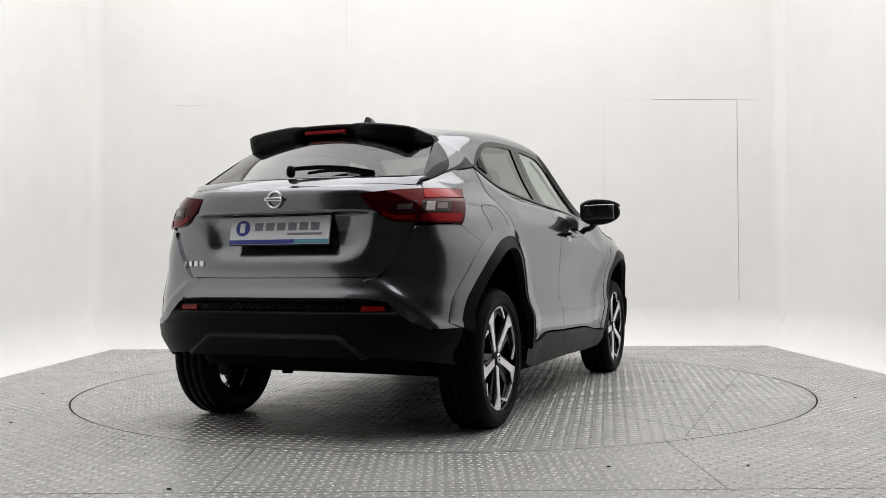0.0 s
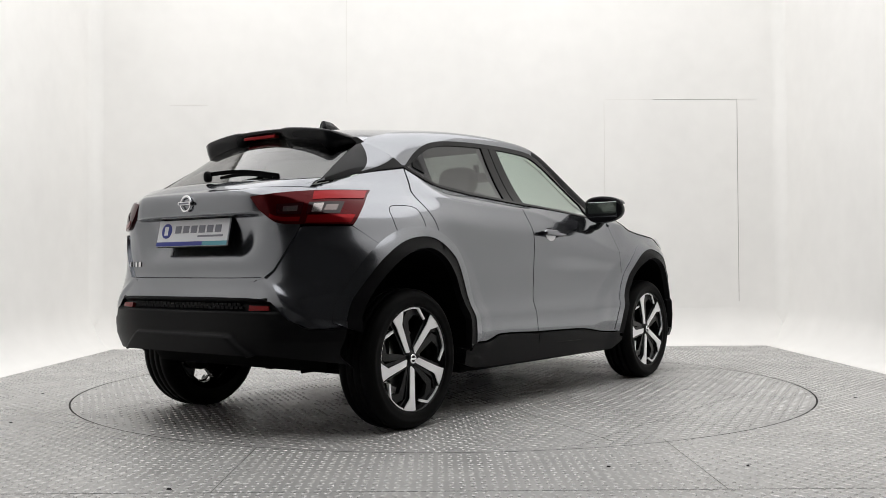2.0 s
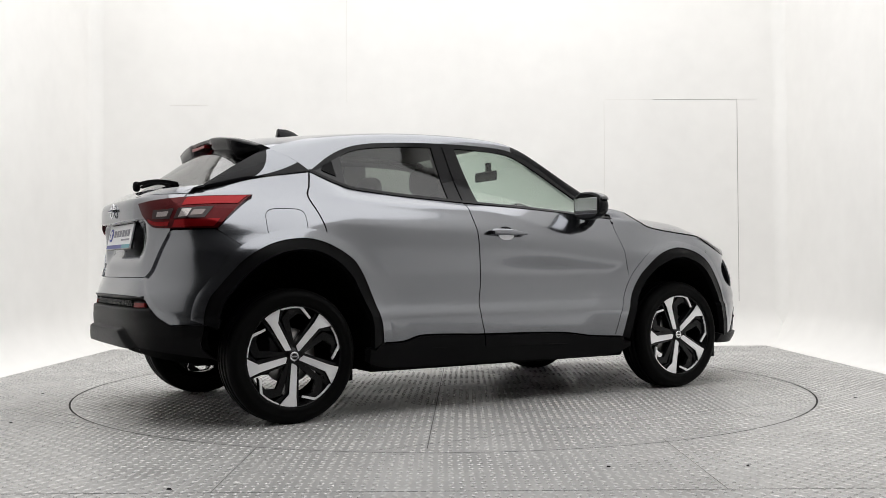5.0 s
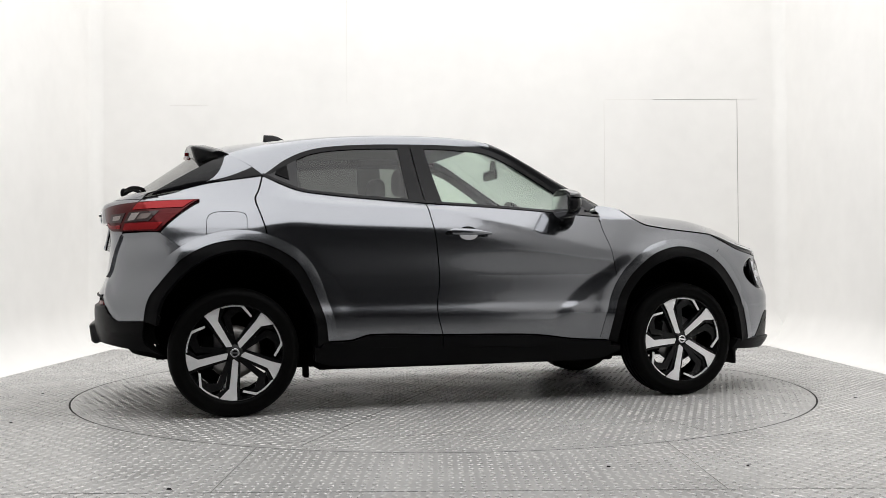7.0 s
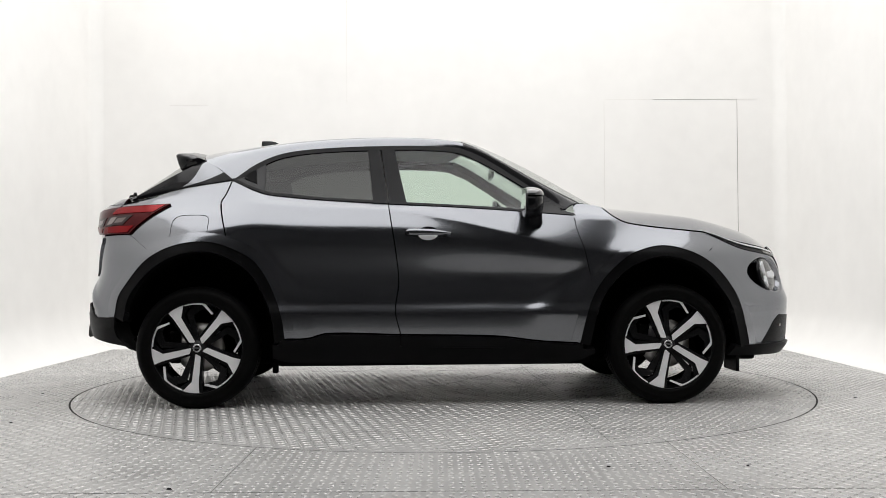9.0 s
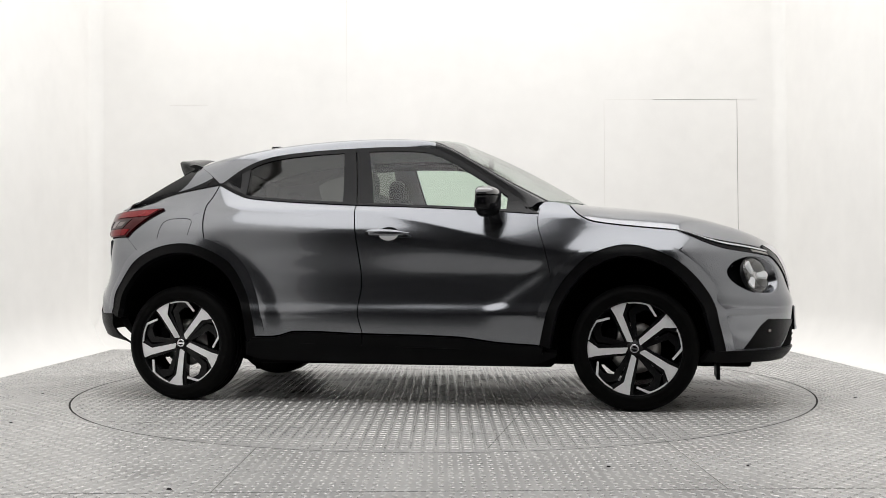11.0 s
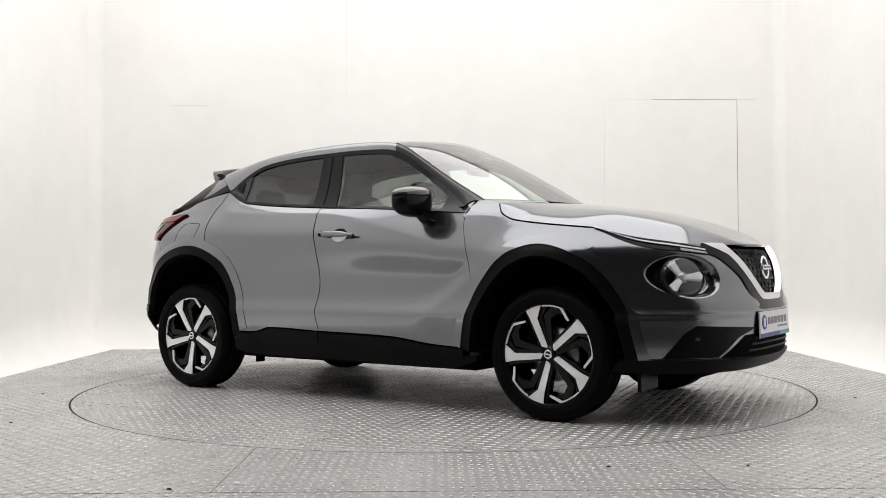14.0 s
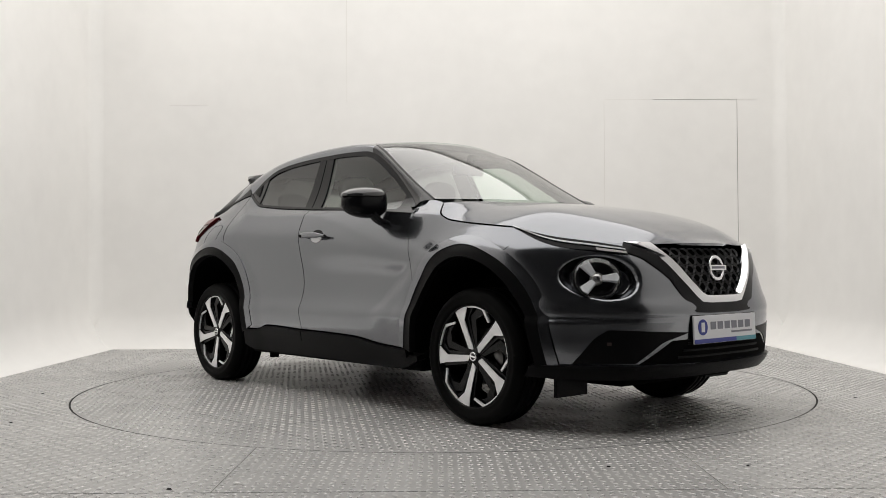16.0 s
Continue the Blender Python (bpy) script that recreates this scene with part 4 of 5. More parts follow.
def wheel():
    """A wheel with its outer face towards -y, its centre at the middle of the hub."""
    bm = bmesh.new()
    lathe(bm, [(0.254, 0.02), (0.257, 0.030), (0.246, 0.045), (0.222, 0.10), (0.218, 0.195), (0.238, 0.215), (0.244, 0.218)], flip=True)
    lathe(bm, [(0.238, 0.218), (0.226, 0.20), (0.212, 0.19), (0.214, 0.10), (0.236, 0.05), (0.248, 0.03), (0.250, 0.02), (0.254, 0.02)], flip=True)
    w = part("wheel", bm, RIM_BLACK, car, "black and machined five-spoke alloy wheel with a low tyre")
    bm = bmesh.new()
    prof = [(0.238, 0.215), (0.262, 0.222), (0.300, 0.226), (0.325, 0.216), (0.337, 0.196)]
    y = 0.196
    for g in (0.165, 0.122, 0.079):
        prof += [(0.3395, g + 0.006), (0.332, g + 0.004), (0.332, g - 0.004), (0.3395, g - 0.006)]
    prof += [(0.337, 0.046), (0.325, 0.024), (0.306, 0.012), (0.296, 0.0105), (0.292, 0.0125), (0.275, 0.012), (0.264, 0.013), (0.257, 0.019), (0.252, 0.026)]
    lathe(bm, prof, 96, flip=True)
    bmesh.ops.recalc_face_normals(bm, faces=bm.faces)
    part("tyre", bm, RUBBER, w, "black low-profile tyre")
    blade = [(-44, 30), (-124, 155), (-157, 195)] + rim_arc(128.6, 107.5, 250, 6) + [(-86, 167), (-10, 30)]
    flag = rim_arc(107.5, 80, 250, 6) + [(90, 189), (80, 184), (36, 234)] + rim_arc(83, 106, 240, 5)
    for k in range(5):
        bm = bmesh.new()
        plate(bm, turned(blade, 72 * k), 0.026, 0.031)
        sp = part("spoke", bm, SATIN, w, "machined bright spoke face")
        # the face folds along its middle and dips to the hub
        for v in sp.data.vertices:
            r = math.hypot(v.co.x, v.co.z)
            v.co.y += 0.018 * max(0.0, 1 - r / 0.251) ** 1.2 - 0.004 * math.sin(math.pi * min(1, r / 0.251))
        bm = bmesh.new()
        plate(bm, turned(flag, 72 * k), 0.0265, 0.034)
        part("spoke_edge", bm, SATIN, w)
        bm = bmesh.new()
        body = [(-52, 20), (-142, 150), (-168, 182)] + rim_arc(132, 100, 246, 6) + [(-70, 180), (-2, 40)]
        plate(bm, turned(body, 72 * k), 0.042, 0.085)
        plate(bm, turned([(-12, 40), (-60, 190), (-20, 238), (45, 240), (92, 186), (60, 205), (20, 210), (-20, 180), (10, 40)], 72 * k), 0.045, 0.07)
        part("spoke_body", bm, RIM_BLACK, w)
    bm = bmesh.new()
    lathe(bm, [(0.0, 0.030), (0.026, 0.031), (0.030, 0.036), (0.045, 0.044), (0.060, 0.055), (0.065, 0.09), (0.06, 0.13)], 32, flip=True)
    part("hub", bm, RIM_BLACK, w)
    bm = bmesh.new()
    lathe(bm, [(0.0155, 0.028), (0.0195, 0.0265), (0.0235, 0.028), (0.0235, 0.033)], 28, flip=True)
    box(bm, -0.021, 0.021, 0.0265, 0.031, -0.004, 0.004)
    part("hub_emblem", bm, CHROME, w, "small chrome ring and bar emblem")
    for k in range(5):
        bm = bmesh.new()
        a = radians(72 * k + 80)
        bmesh.ops.create_cone(bm, cap_ends=True, segments=6, radius1=0.010, radius2=0.009, depth=0.02, matrix=Matrix.Translation((0.05 * math.cos(a), 0.052, 0.05 * math.sin(a))) @ Matrix.Rotation(radians(90), 4, "X"))
        part("wheel_nut", bm, RIM_BLACK, w)
    bm = bmesh.new()
    lathe(bm, [(0.06, 0.098), (0.139, 0.098), (0.140, 0.102), (0.140, 0.118), (0.139, 0.122), (0.06, 0.122)], 48, flip=True)
    part("brake_disc", bm, STEEL, w)
    bm = bmesh.new()
    box(bm, -0.165, -0.105, 0.085, 0.15, -0.09, 0.09, 0.012)
    part("brake_calliper", bm, MATT_BLACK, w)
    return w


def wheels():
    w = wheel()
    face = 0.802
    first = [(1.318, -1, -9), (-1.318, -1, 0), (1.318, 1, 20), (-1.318, 1, 35)]
    for i, (x, s, turn) in enumerate(first):
        m = Matrix.Translation((x, s * (face + 0.052), 0.3365)) @ Matrix.Rotation(0 if s < 0 else math.pi, 4, "Z") @ Matrix.Rotation(radians(-turn), 4, "Y")
        if i == 0:
            w.matrix_basis = m
            keep = w
        else:
            copy_thing(keep, m)


wheels()

# wheel wells, inner shell and underbody, all black
for inner in (ARCH_FI, ARCH_RI):
    for s in (-1, 1):
        edge = [on_skin(*along(inner, k / 40), 0.004) for k in range(41)]
        rows = [[(p.x, s * y if y else s * p.y, p.z) for p in edge] for y in (0, 0.70, 0.46)]
        bm = bmesh.new()
        grid_faces(bm, rows, flip=s > 0)
        grid_faces(bm, [[(p.x, s * 0.46, p.z) for p in edge], [(p.x, s * 0.46, 0.28) for p in edge]], smooth=False)
        part("wheel_well", bm, MATT_BLACK, car)
bm = bmesh.new()
HOLES = []
for outer, inner in ((ARCH_F, ARCH_FI), (ARCH_R, ARCH_RI)):
    poly = [skin(*(0.5 * (p + q) for p, q in zip(along(outer, k / 24), along(inner, k / 24)))) for k in range(25)]
    HOLES.append([(poly[0][0], 0.0)] + [(p[0], p[2]) for p in poly] + [(poly[-1][0], 0.0)])


def inside(x, z, poly):
    hit = False
    for (x0, z0), (x1, z1) in zip(poly, poly[1:] + poly[:1]):
        if (z0 > z) != (z1 > z) and x < x0 + (z - z0) / (z1 - z0) * (x1 - x0):
            hit = not hit
    return hit


for s in (-1, 1):
    us = [XR - 0.999 + (XF - XR + 1.998) * k / 180 for k in range(181)]
    zs = [0.25 + 0.82 * k / 50 for k in range(51)]
    vs = {}
    for i in range(180):
        for j in range(50):
            um, zm = (us[i] + us[i + 1]) / 2, (zs[j] + zs[j + 1]) / 2
            if any(inside(skin(um, zm)[0], zm, h) for h in HOLES) or (um > 0.9 and zm > 0.90):
                continue
            for c in ((i, j), (i + 1, j), (i + 1, j + 1), (i, j + 1)):
                if c not in vs:
                    u, z = us[c[0]], zs[c[1]]
                    p = on_skin(u, z, -0.025 - 0.08 * step(abs(u), 1.25, 1.5))
                    vs[c] = bm.verts.new((p.x, s * p.y, p.z))
            bm.faces.new([vs[c] for c in ((i, j), (i + 1, j), (i + 1, j + 1), (i, j + 1))])
bmesh.ops.delete(bm, geom=[v for v in bm.verts if not v.link_faces], context="VERTS")
part("inner_shell", bm, MATT_BLACK, car)
bm = bmesh.new()
box(bm, -1.10, 1.95, -0.46, 0.46, 0.21, 0.30, 0.02)
box(bm, -0.88, 0.88, -0.79, 0.79, 0.225, 0.315, 0.02)
box(bm, 0.9, 1.95, -0.45, 0.45, 0.3, 0.85, 0.03)
box(bm, -1.88, -1.0, -0.46, 0.46, 0.375, 0.70, 0.03)
box(bm, 1.28, 1.36, -0.66, 0.66, 0.28, 0.38, 0.02)
box(bm, -1.38, -1.26, -0.66, 0.66, 0.24, 0.36, 0.02)
part("underbody", bm, MATT_BLACK, car, "black underbody")
for s in (-1, 1):
    part("mud_flap", boxed(1.745, 1.765, s * 0.60 - 0.11, s * 0.60 + 0.11, 0.165, 0.30, 0.004), BLACK_PLASTIC, car)
    part("suspension_arm", boxed(-0.93, -0.90, s * 0.60 - 0.03, s * 0.60 + 0.03, 0.17, 0.24, 0.006), MATT_BLACK, car)


# ---- the nose: grille, chrome V, lamps, pockets
V_OUT = [fy(0.509, 0.884), fy(0.386, 0.828), fy(0.292, 0.725), fy(0.205, 0.640), fy(0.165, 0.606), fy(0.10, 0.600), (XF + 1, 0.600)]
V_IN = [fy(0.395, 0.876), fy(0.316, 0.800), fy(0.236, 0.711), fy(0.165, 0.648), fy(0.135, 0.634), fy(0.09, 0.632), (XF + 1, 0.632)]
B_OUT = [fy(0.535, 0.845), fy(0.461, 0.812), fy(0.344, 0.715), fy(0.270, 0.600), fy(0.225, 0.560), fy(0.12, 0.555), (XF + 1, 0.555)]
strip("grille_chrome", CHROME, car, V_OUT, V_IN, 50, 5, 0.010, 0.022, 0.03, "bright chrome V bar round the grille", soft=False)
strip("grille_surround", GLOSS_BLACK, car, B_OUT, V_OUT, 50, 2, 0.006, 0.008, 0.012, "gloss black band round the chrome V", soft=False)
bm = bmesh.new()
for s in (-1, 1):
    rows = [[on_skin(*fy(y, z), -0.040) for y in [0.005 + (0.10 + 0.95 * (z - 0.60)) * k / 10 for k in range(11)]] for z in [0.615 + 0.262 * j / 10 for j in range(11)]]
    grid_faces(bm, rows if s > 0 else mirror(rows), s < 0)
part("grille_backing", bm, MATT_BLACK, nose)
HEX = 0.034
cells = bmesh.new()
for j in range(-1, 9):
    for i in range(-8, 9):
        cy, cz = (i + 0.5 * (j % 2)) * HEX * 1.9, 0.640 + j * HEX * 1.25
        lim = 0.10 + 0.97 * (cz - 0.60)
        if abs(cy) > lim or not 0.632 < cz < 0.872:
            continue
        ring = []
        for r, lift in ((1.0, -0.024), (0.86, -0.014), (0.76, -0.024)):
            line = []
            for k in range(6):
                a = radians(60 * k)
                yy, zz = cy + HEX * 1.12 * r * math.cos(a), cz + HEX * 0.74 * r * math.sin(a)
                p = on_skin(*fy(abs(yy) + 1e-4, zz), lift)
                line.append((p.x, math.copysign(p.y, yy), p.z))
            ring.append(line)
        grid_faces(cells, ring, closed=True, smooth=False)
tagged(part("grille_mesh", cells, GRILLE, nose, "gloss black honeycomb grille mesh"), kind="stuff")


def emblem(x, z, r, tilt, facing, name):
    """A chrome ring crossed by a bar."""
    bm = bmesh.new()
    rows = []
    for k in range(40):
        a = 2 * math.pi * k / 40
        rows.append([((r + 0.16 * r * math.cos(b)) * math.cos(a), -0.010 - 0.10 * r * math.sin(b), (r + 0.16 * r * math.cos(b)) * math.sin(a)) for b in [2 * math.pi * j / 8 for j in range(8)]])
    rows.append(rows[0])
    grid_faces(bm, rows, closed=True)
    box(bm, -1.28 * r, 1.28 * r, -0.022, -0.004, -0.24 * r, 0.24 * r, 0.003)
    bmesh.ops.recalc_face_normals(bm, faces=bm.faces)
    ob = part(name, bm, CHROME, car, "chrome ring emblem with a cross bar")
    ob.matrix_basis = Matrix.Translation((x, 0, z)) @ Matrix.Rotation(radians(90 if facing > 0 else -90), 4, "Z") @ Matrix.Rotation(radians(tilt), 4, "X")
    bm = boxed(-0.95 * r, 0.95 * r, -0.0245, -0.020, -0.11 * r, 0.11 * r)
    part("emblem_bar", bm, PLATE_GREY, ob)
    return ob


emblem(2.150, 0.765, 0.054, -8, 1, "front_emblem")
emblem(-2.004, 1.085, 0.036, -4, -1, "rear_emblem")

# slim running lamps along the bonnet's edge
DRL_HI = [sx(1.548, 0.968), fy(0.715, 0.918), fy(0.62, 0.890), fy(0.525, 0.868)]
DRL_LO = [sx(1.552, 0.966), fy(0.735, 0.878), fy(0.62, 0.844), fy(0.515, 0.828)]
drl = strip("running_lamp", GLOSS_BLACK, car, DRL_HI, DRL_LO, 30, 3, 0.004, 0.004, 0.012, "slim dark running lamp along the bonnet")
mid = lambda a, b, t: [(p[0] + t * (q[0] - p[0]), p[1] + t * (q[1] - p[1])) for p, q in zip(a, b)]
strip("light_guide", SILVERED, drl, mid(DRL_HI, DRL_LO, 0.38), mid(DRL_HI, DRL_LO, 0.52), 30, 1, 0.014, 0.013, 0.004, "clear light guide")
strip("lamp_insert", STEEL, drl, mid(DRL_HI, DRL_LO, 0.62)[2:], mid(DRL_HI, DRL_LO, 0.88)[2:], 8, 1, 0.007, 0.007, 0.003)


def head_lamp(side):
    p = on_skin(*fy(LAMP[0] + 0.010, LAMP[1]))
    n = (on_skin(*fy(LAMP[0], LAMP[1]), 0.1) - p).normalized()
    n = Vector((n.x, n.y, n.z + 0.05)).normalized()
    q = n.to_track_quat("Z", "Y")
    m = Matrix.Translation(p - n * 0.040) @ q.to_matrix().to_4x4()
    if side < 0:
        m = Matrix.Diagonal((1, -1, 1, 1)) @ m
        n2 = Vector((n.x, -n.y, n.z))
        m = Matrix.Translation(Vector((p.x, -p.y, p.z)) - n2 * 0.040) @ n2.to_track_quat("Z", "Y").to_matrix().to_4x4()
    R = 0.103
    bm = bmesh.new()
    ring = lambda r, z, k=40: [(r * math.cos(2 * math.pi * i / k), r * math.sin(2 * math.pi * i / k), z) for i in range(k)]
    grid_faces(bm, [ring(R * 1.05, 0.016), ring(R * 1.03, 0.030), ring(R * 0.98, 0.028), ring(R * 0.95, 0.010), ring(R * 0.60, -0.012), ring(0.004, -0.016)], closed=True)
    lamp = part("head_lamp", bm, GLOSS_BLACK, car, "round head lamp with a three-armed bright reflector")
    lamp.matrix_basis = m @ Matrix.Diagonal((1.06, 0.97, 1, 1))
    for a0 in ((0, 128, 225) if side < 0 else (180, 52, -45)):
        bm = bmesh.new()
        c, s = math.cos(radians(a0)), math.sin(radians(a0))
        pts = [(0.022, -0.015), (0.086, -0.025), (0.094, 0.0), (0.086, 0.025), (0.022, 0.015)]
        a = [bm.verts.new((c * x - s * y, s * x + c * y, 0.014 + 0.014 * (x / 0.08))) for x, y in pts]
        b = [bm.verts.new((c * x * 1.0 - s * y * 0.70, s * x + c * y * 0.70, 0.024 + 0.014 * (x / 0.08))) for x, y in pts]
        bm.faces.new(b)
        for i in range(5):
            bm.faces.new((a[i], a[(i + 1) % 5], b[(i + 1) % 5], b[i]))
        bmesh.ops.recalc_face_normals(bm, faces=bm.faces)
        part("reflector_arm", bm, SILVERED, lamp, "bright reflector arm")
    bm = bmesh.new()
    grid_faces(bm, [ring(0.030, 0.0), ring(0.030, 0.020), ring(0.026, 0.022)], closed=True)
    part("projector_ring", bm, STEEL, lamp)
    bm = bmesh.new()
    grid_faces(bm, [ring(0.026 * math.cos(a), 0.018 + 0.014 * math.sin(a), 24) for a in [radians(10 * k) for k in range(9)]], closed=True)
    part("projector_lens", bm, CLEAR_LENS, lamp, "clear projector lens")
    bm = bmesh.new()
    grid_faces(bm, [ring(R * 0.98 * math.cos(a) + 0.0005, 0.028 + 0.020 * math.sin(a)) for a in [radians(11 * k) for k in range(9)]], closed=True)
    cover = part("lamp_cover", bm, LAMP_GLASS, lamp, "clear lamp cover")
    cover.visible_shadow = False


head_lamp(-1)
head_lamp(1)

# black reaches past the real pocket, to paint the shade on the bumper beside it
panel("air_pocket_and_shade", BLACK_PLASTIC, car, [fy(0.745, 0.333), fy(0.545, 0.335)], [fy(0.650, 0.490), fy(0.27, 0.487)], [fy(0.745, 0.333), fy(0.69, 0.455), fy(0.650, 0.490)], [fy(0.545, 0.335), fy(0.42, 0.430), fy(0.27, 0.470)], 24, 10, lift=0.003, gap=0.0, depth=0.02, soft=False, dent=nose_dent, label="black side air pocket in the front bumper, widened over shaded paint")
low = panel("lower_grille", MATT_BLACK, car, [fy(0.53, 0.330), fy(0.30, 0.328), (XF + 1, 0.326)], [fy(0.37, 0.434), fy(0.2, 0.440), (XF + 1, 0.440)], [fy(0.53, 0.330), fy(0.37, 0.434)], [(XF + 1, 0.326), (XF + 1, 0.440)], 24, 8, lift=0.003, gap=0.0, join=True, dent=nose_dent, label="black lower air intake")[0]
for k in range(3):
    z = 0.352 + 0.030 * k
    e = 0.34 - 0.03 * k
    strip("intake_slat", BLACK_PLASTIC, low, [fy(e, z + 0.010), fy(0.2, z + 0.010), (XF + 1, z + 0.010)], [fy(e, z), fy(0.2, z), (XF + 1, z)], 16, 1, 0.006, 0.003, 0.006)
panel("fog_sensor", SMOKED, car, [fy(0.655, 0.420), fy(0.64, 0.420)], [fy(0.655, 0.435), fy(0.64, 0.435)], [fy(0.655, 0.420), fy(0.655, 0.435)], [fy(0.64, 0.420), fy(0.64, 0.435)], 3, 3, lift=0.008, gap=0.0, dent=nose_dent)


# ---- show plates front and rear, with plain printed shapes
def show_plate(m, name):
    """A plate in its own space: facing -y, 0.52 m wide, from z = 0 up."""
    p = part(name, boxed(-0.26, 0.26, 0.0, 0.012, -0.016, 0.114, 0.003), PLATE_WHITE, car, "white show plate with blue printed shapes and a blue foot strip")
    p.matrix_basis = m
    part("plate_strip", boxed(-0.259, 0.085, -0.0012, 0.004, -0.015, 0.005), PLATE_BLUE, p, "dark blue foot strip")
    part("plate_strip", boxed(0.085, 0.259, -0.0012, 0.004, -0.015, 0.005), PLATE_TEAL, p, "teal foot strip")
    part("plate_edge", boxed(-0.264, 0.264, 0.008, 0.016, -0.020, 0.118, 0.002), GLOSS_BLACK, p)
    bm = bmesh.new()
    bmesh.ops.create_cone(bm, cap_ends=True, segments=36, radius1=0.037, radius2=0.037, depth=0.004, matrix=Matrix.Translation((-0.192, -0.0005, 0.060)) @ Matrix.Rotation(radians(90), 4, "X"))
    part("printed_disc", bm, PLATE_BLUE, p, "blue printed disc")
    part("printed_bar", boxed(-0.206, -0.180, -0.0040, -0.002, 0.038, 0.082), PLATE_WHITE, p)
    for k in range(6):
        x = -0.128 + k * 0.0585
        part("printed_bar", boxed(x, x + 0.043, -0.0016, 0.002, 0.047, 0.083), PLATE_GREY, p, "dark grey printed bar")
    part("printed_line", boxed(0.045, 0.225, -0.0016, 0.002, 0.026, 0.035), PLATE_GREY, p)
    return p


show_plate(Matrix.Translation((2.212, 0, 0.430)) @ Matrix.Rotation(radians(90), 4, "Z") @ Matrix.Rotation(radians(-2), 4, "X"), "front_plate")
part("plate_holder", boxed(2.12, 2.205, -0.22, 0.22, 0.425, 0.535, 0.01), BLACK_PLASTIC, car)
show_plate(Matrix.Translation((-1.986, 0, 0.902)) @ Matrix.Rotation(radians(-90), 4, "Z") @ Matrix.Rotation(radians(-12), 4, "X"), "rear_plate")
part("plate_lamp_bar", boxed(-1.975, -1.93, -0.30, 0.30, 1.016, 1.030, 0.004), GLOSS_BLACK, car)
for k in range(4):
    z0 = 0.800
    y = 0.545 - 0.037 * k
    p = on_skin(*ry(y, z0), 0.001)
    ob = part("badge_bar", boxed(-0.014, 0.014, -0.003, 0.004, -0.013, 0.013, 0.002), CHROME, car, "small chrome badge bar")
    ob.matrix_basis = Matrix.Translation(p) @ Matrix.Rotation(radians(-90 - (8 + 24 * max(0, (y - 0.42) / 0.13))), 4, "Z")


# ---- mirrors, handles, flap, aerial, wipers
def blob(bm, c, r, e=2.6, n=20, cut=None):
    """A rounded box by a superellipsoid."""
    f = lambda v: math.copysign(abs(v) ** (2 / e), v)
    rows = []
    for j in range(n + 1):
        b = -math.pi / 2 + math.pi * j / n
        rows.append([(c[0] + r[0] * f(math.cos(b)) * f(math.cos(a)), c[1] + r[1] * f(math.cos(b)) * f(math.sin(a)), c[2] + r[2] * f(math.sin(b))) for a in [2 * math.pi * k / (2 * n) for k in range(2 * n)]])
    grid_faces(bm, rows, closed=True)
    return bm


def mirrors():
    for k, s in enumerate((-1, 1)):
        bm = blob(bmesh.new(), (0.0, 0.0, 0.0), (0.074, 0.136, 0.084), 2.5)
        for v in bm.verts:
            out = (v.co.y * s + 0.136) / 0.272
            v.co.x += -0.025 * out
            v.co.z *= 1.06 - 0.30 * out ** 2
            v.co.z += -0.006 * out
            if v.co.x < -0.048:
                v.co.x = -0.048
        mir = part("door_mirror", bm, GLOSS_BLACK, car, "gloss black door mirror on a short foot", smooth=True)
        mir.location = (0.545, s * 0.905, 1.135)
        bm = blob(bmesh.new(), (0, 0, 0), (0.076, 0.138, 0.054), 2.4)
        for v in bm.verts:
            out = (v.co.y * s + 0.136) / 0.272
            v.co.x += -0.024 * out
            v.co.z = max(v.co.z, -0.002) * (1.05 - 0.3 * out ** 2) + 0.031
            if v.co.x < -0.046:
                v.co.x = -0.046
        part("mirror_cap", bm, MIRROR_CAP, mir, "dark glossy mirror cap", smooth=True)
        bm = bmesh.new()
        box(bm, -0.052, -0.047, -0.100, 0.100, -0.050, 0.045, 0.002)
        part("mirror_glass", bm, CHROME, mir, "mirror glass")
        bm = bmesh.new()
        rows = [[(0.02 + w * c + d, s * y, z + h * si) for c, si in [(math.cos(a), math.sin(a)) for a in [2 * math.pi * i / 16 for i in range(16)]]] for y, z, w, h, d in ((-0.02, -0.05, 0.038, 0.03, 0.0), (-0.05, -0.085, 0.034, 0.026, 0.006), (-0.08, -0.108, 0.036, 0.020, 0.010), (-0.125, -0.112, 0.042, 0.016, 0.012))]
        grid_faces(bm, rows, closed=True)
        bmesh.ops.recalc_face_normals(bm, faces=bm.faces)
        part("mirror_foot", bm, GLOSS_BLACK, mir)


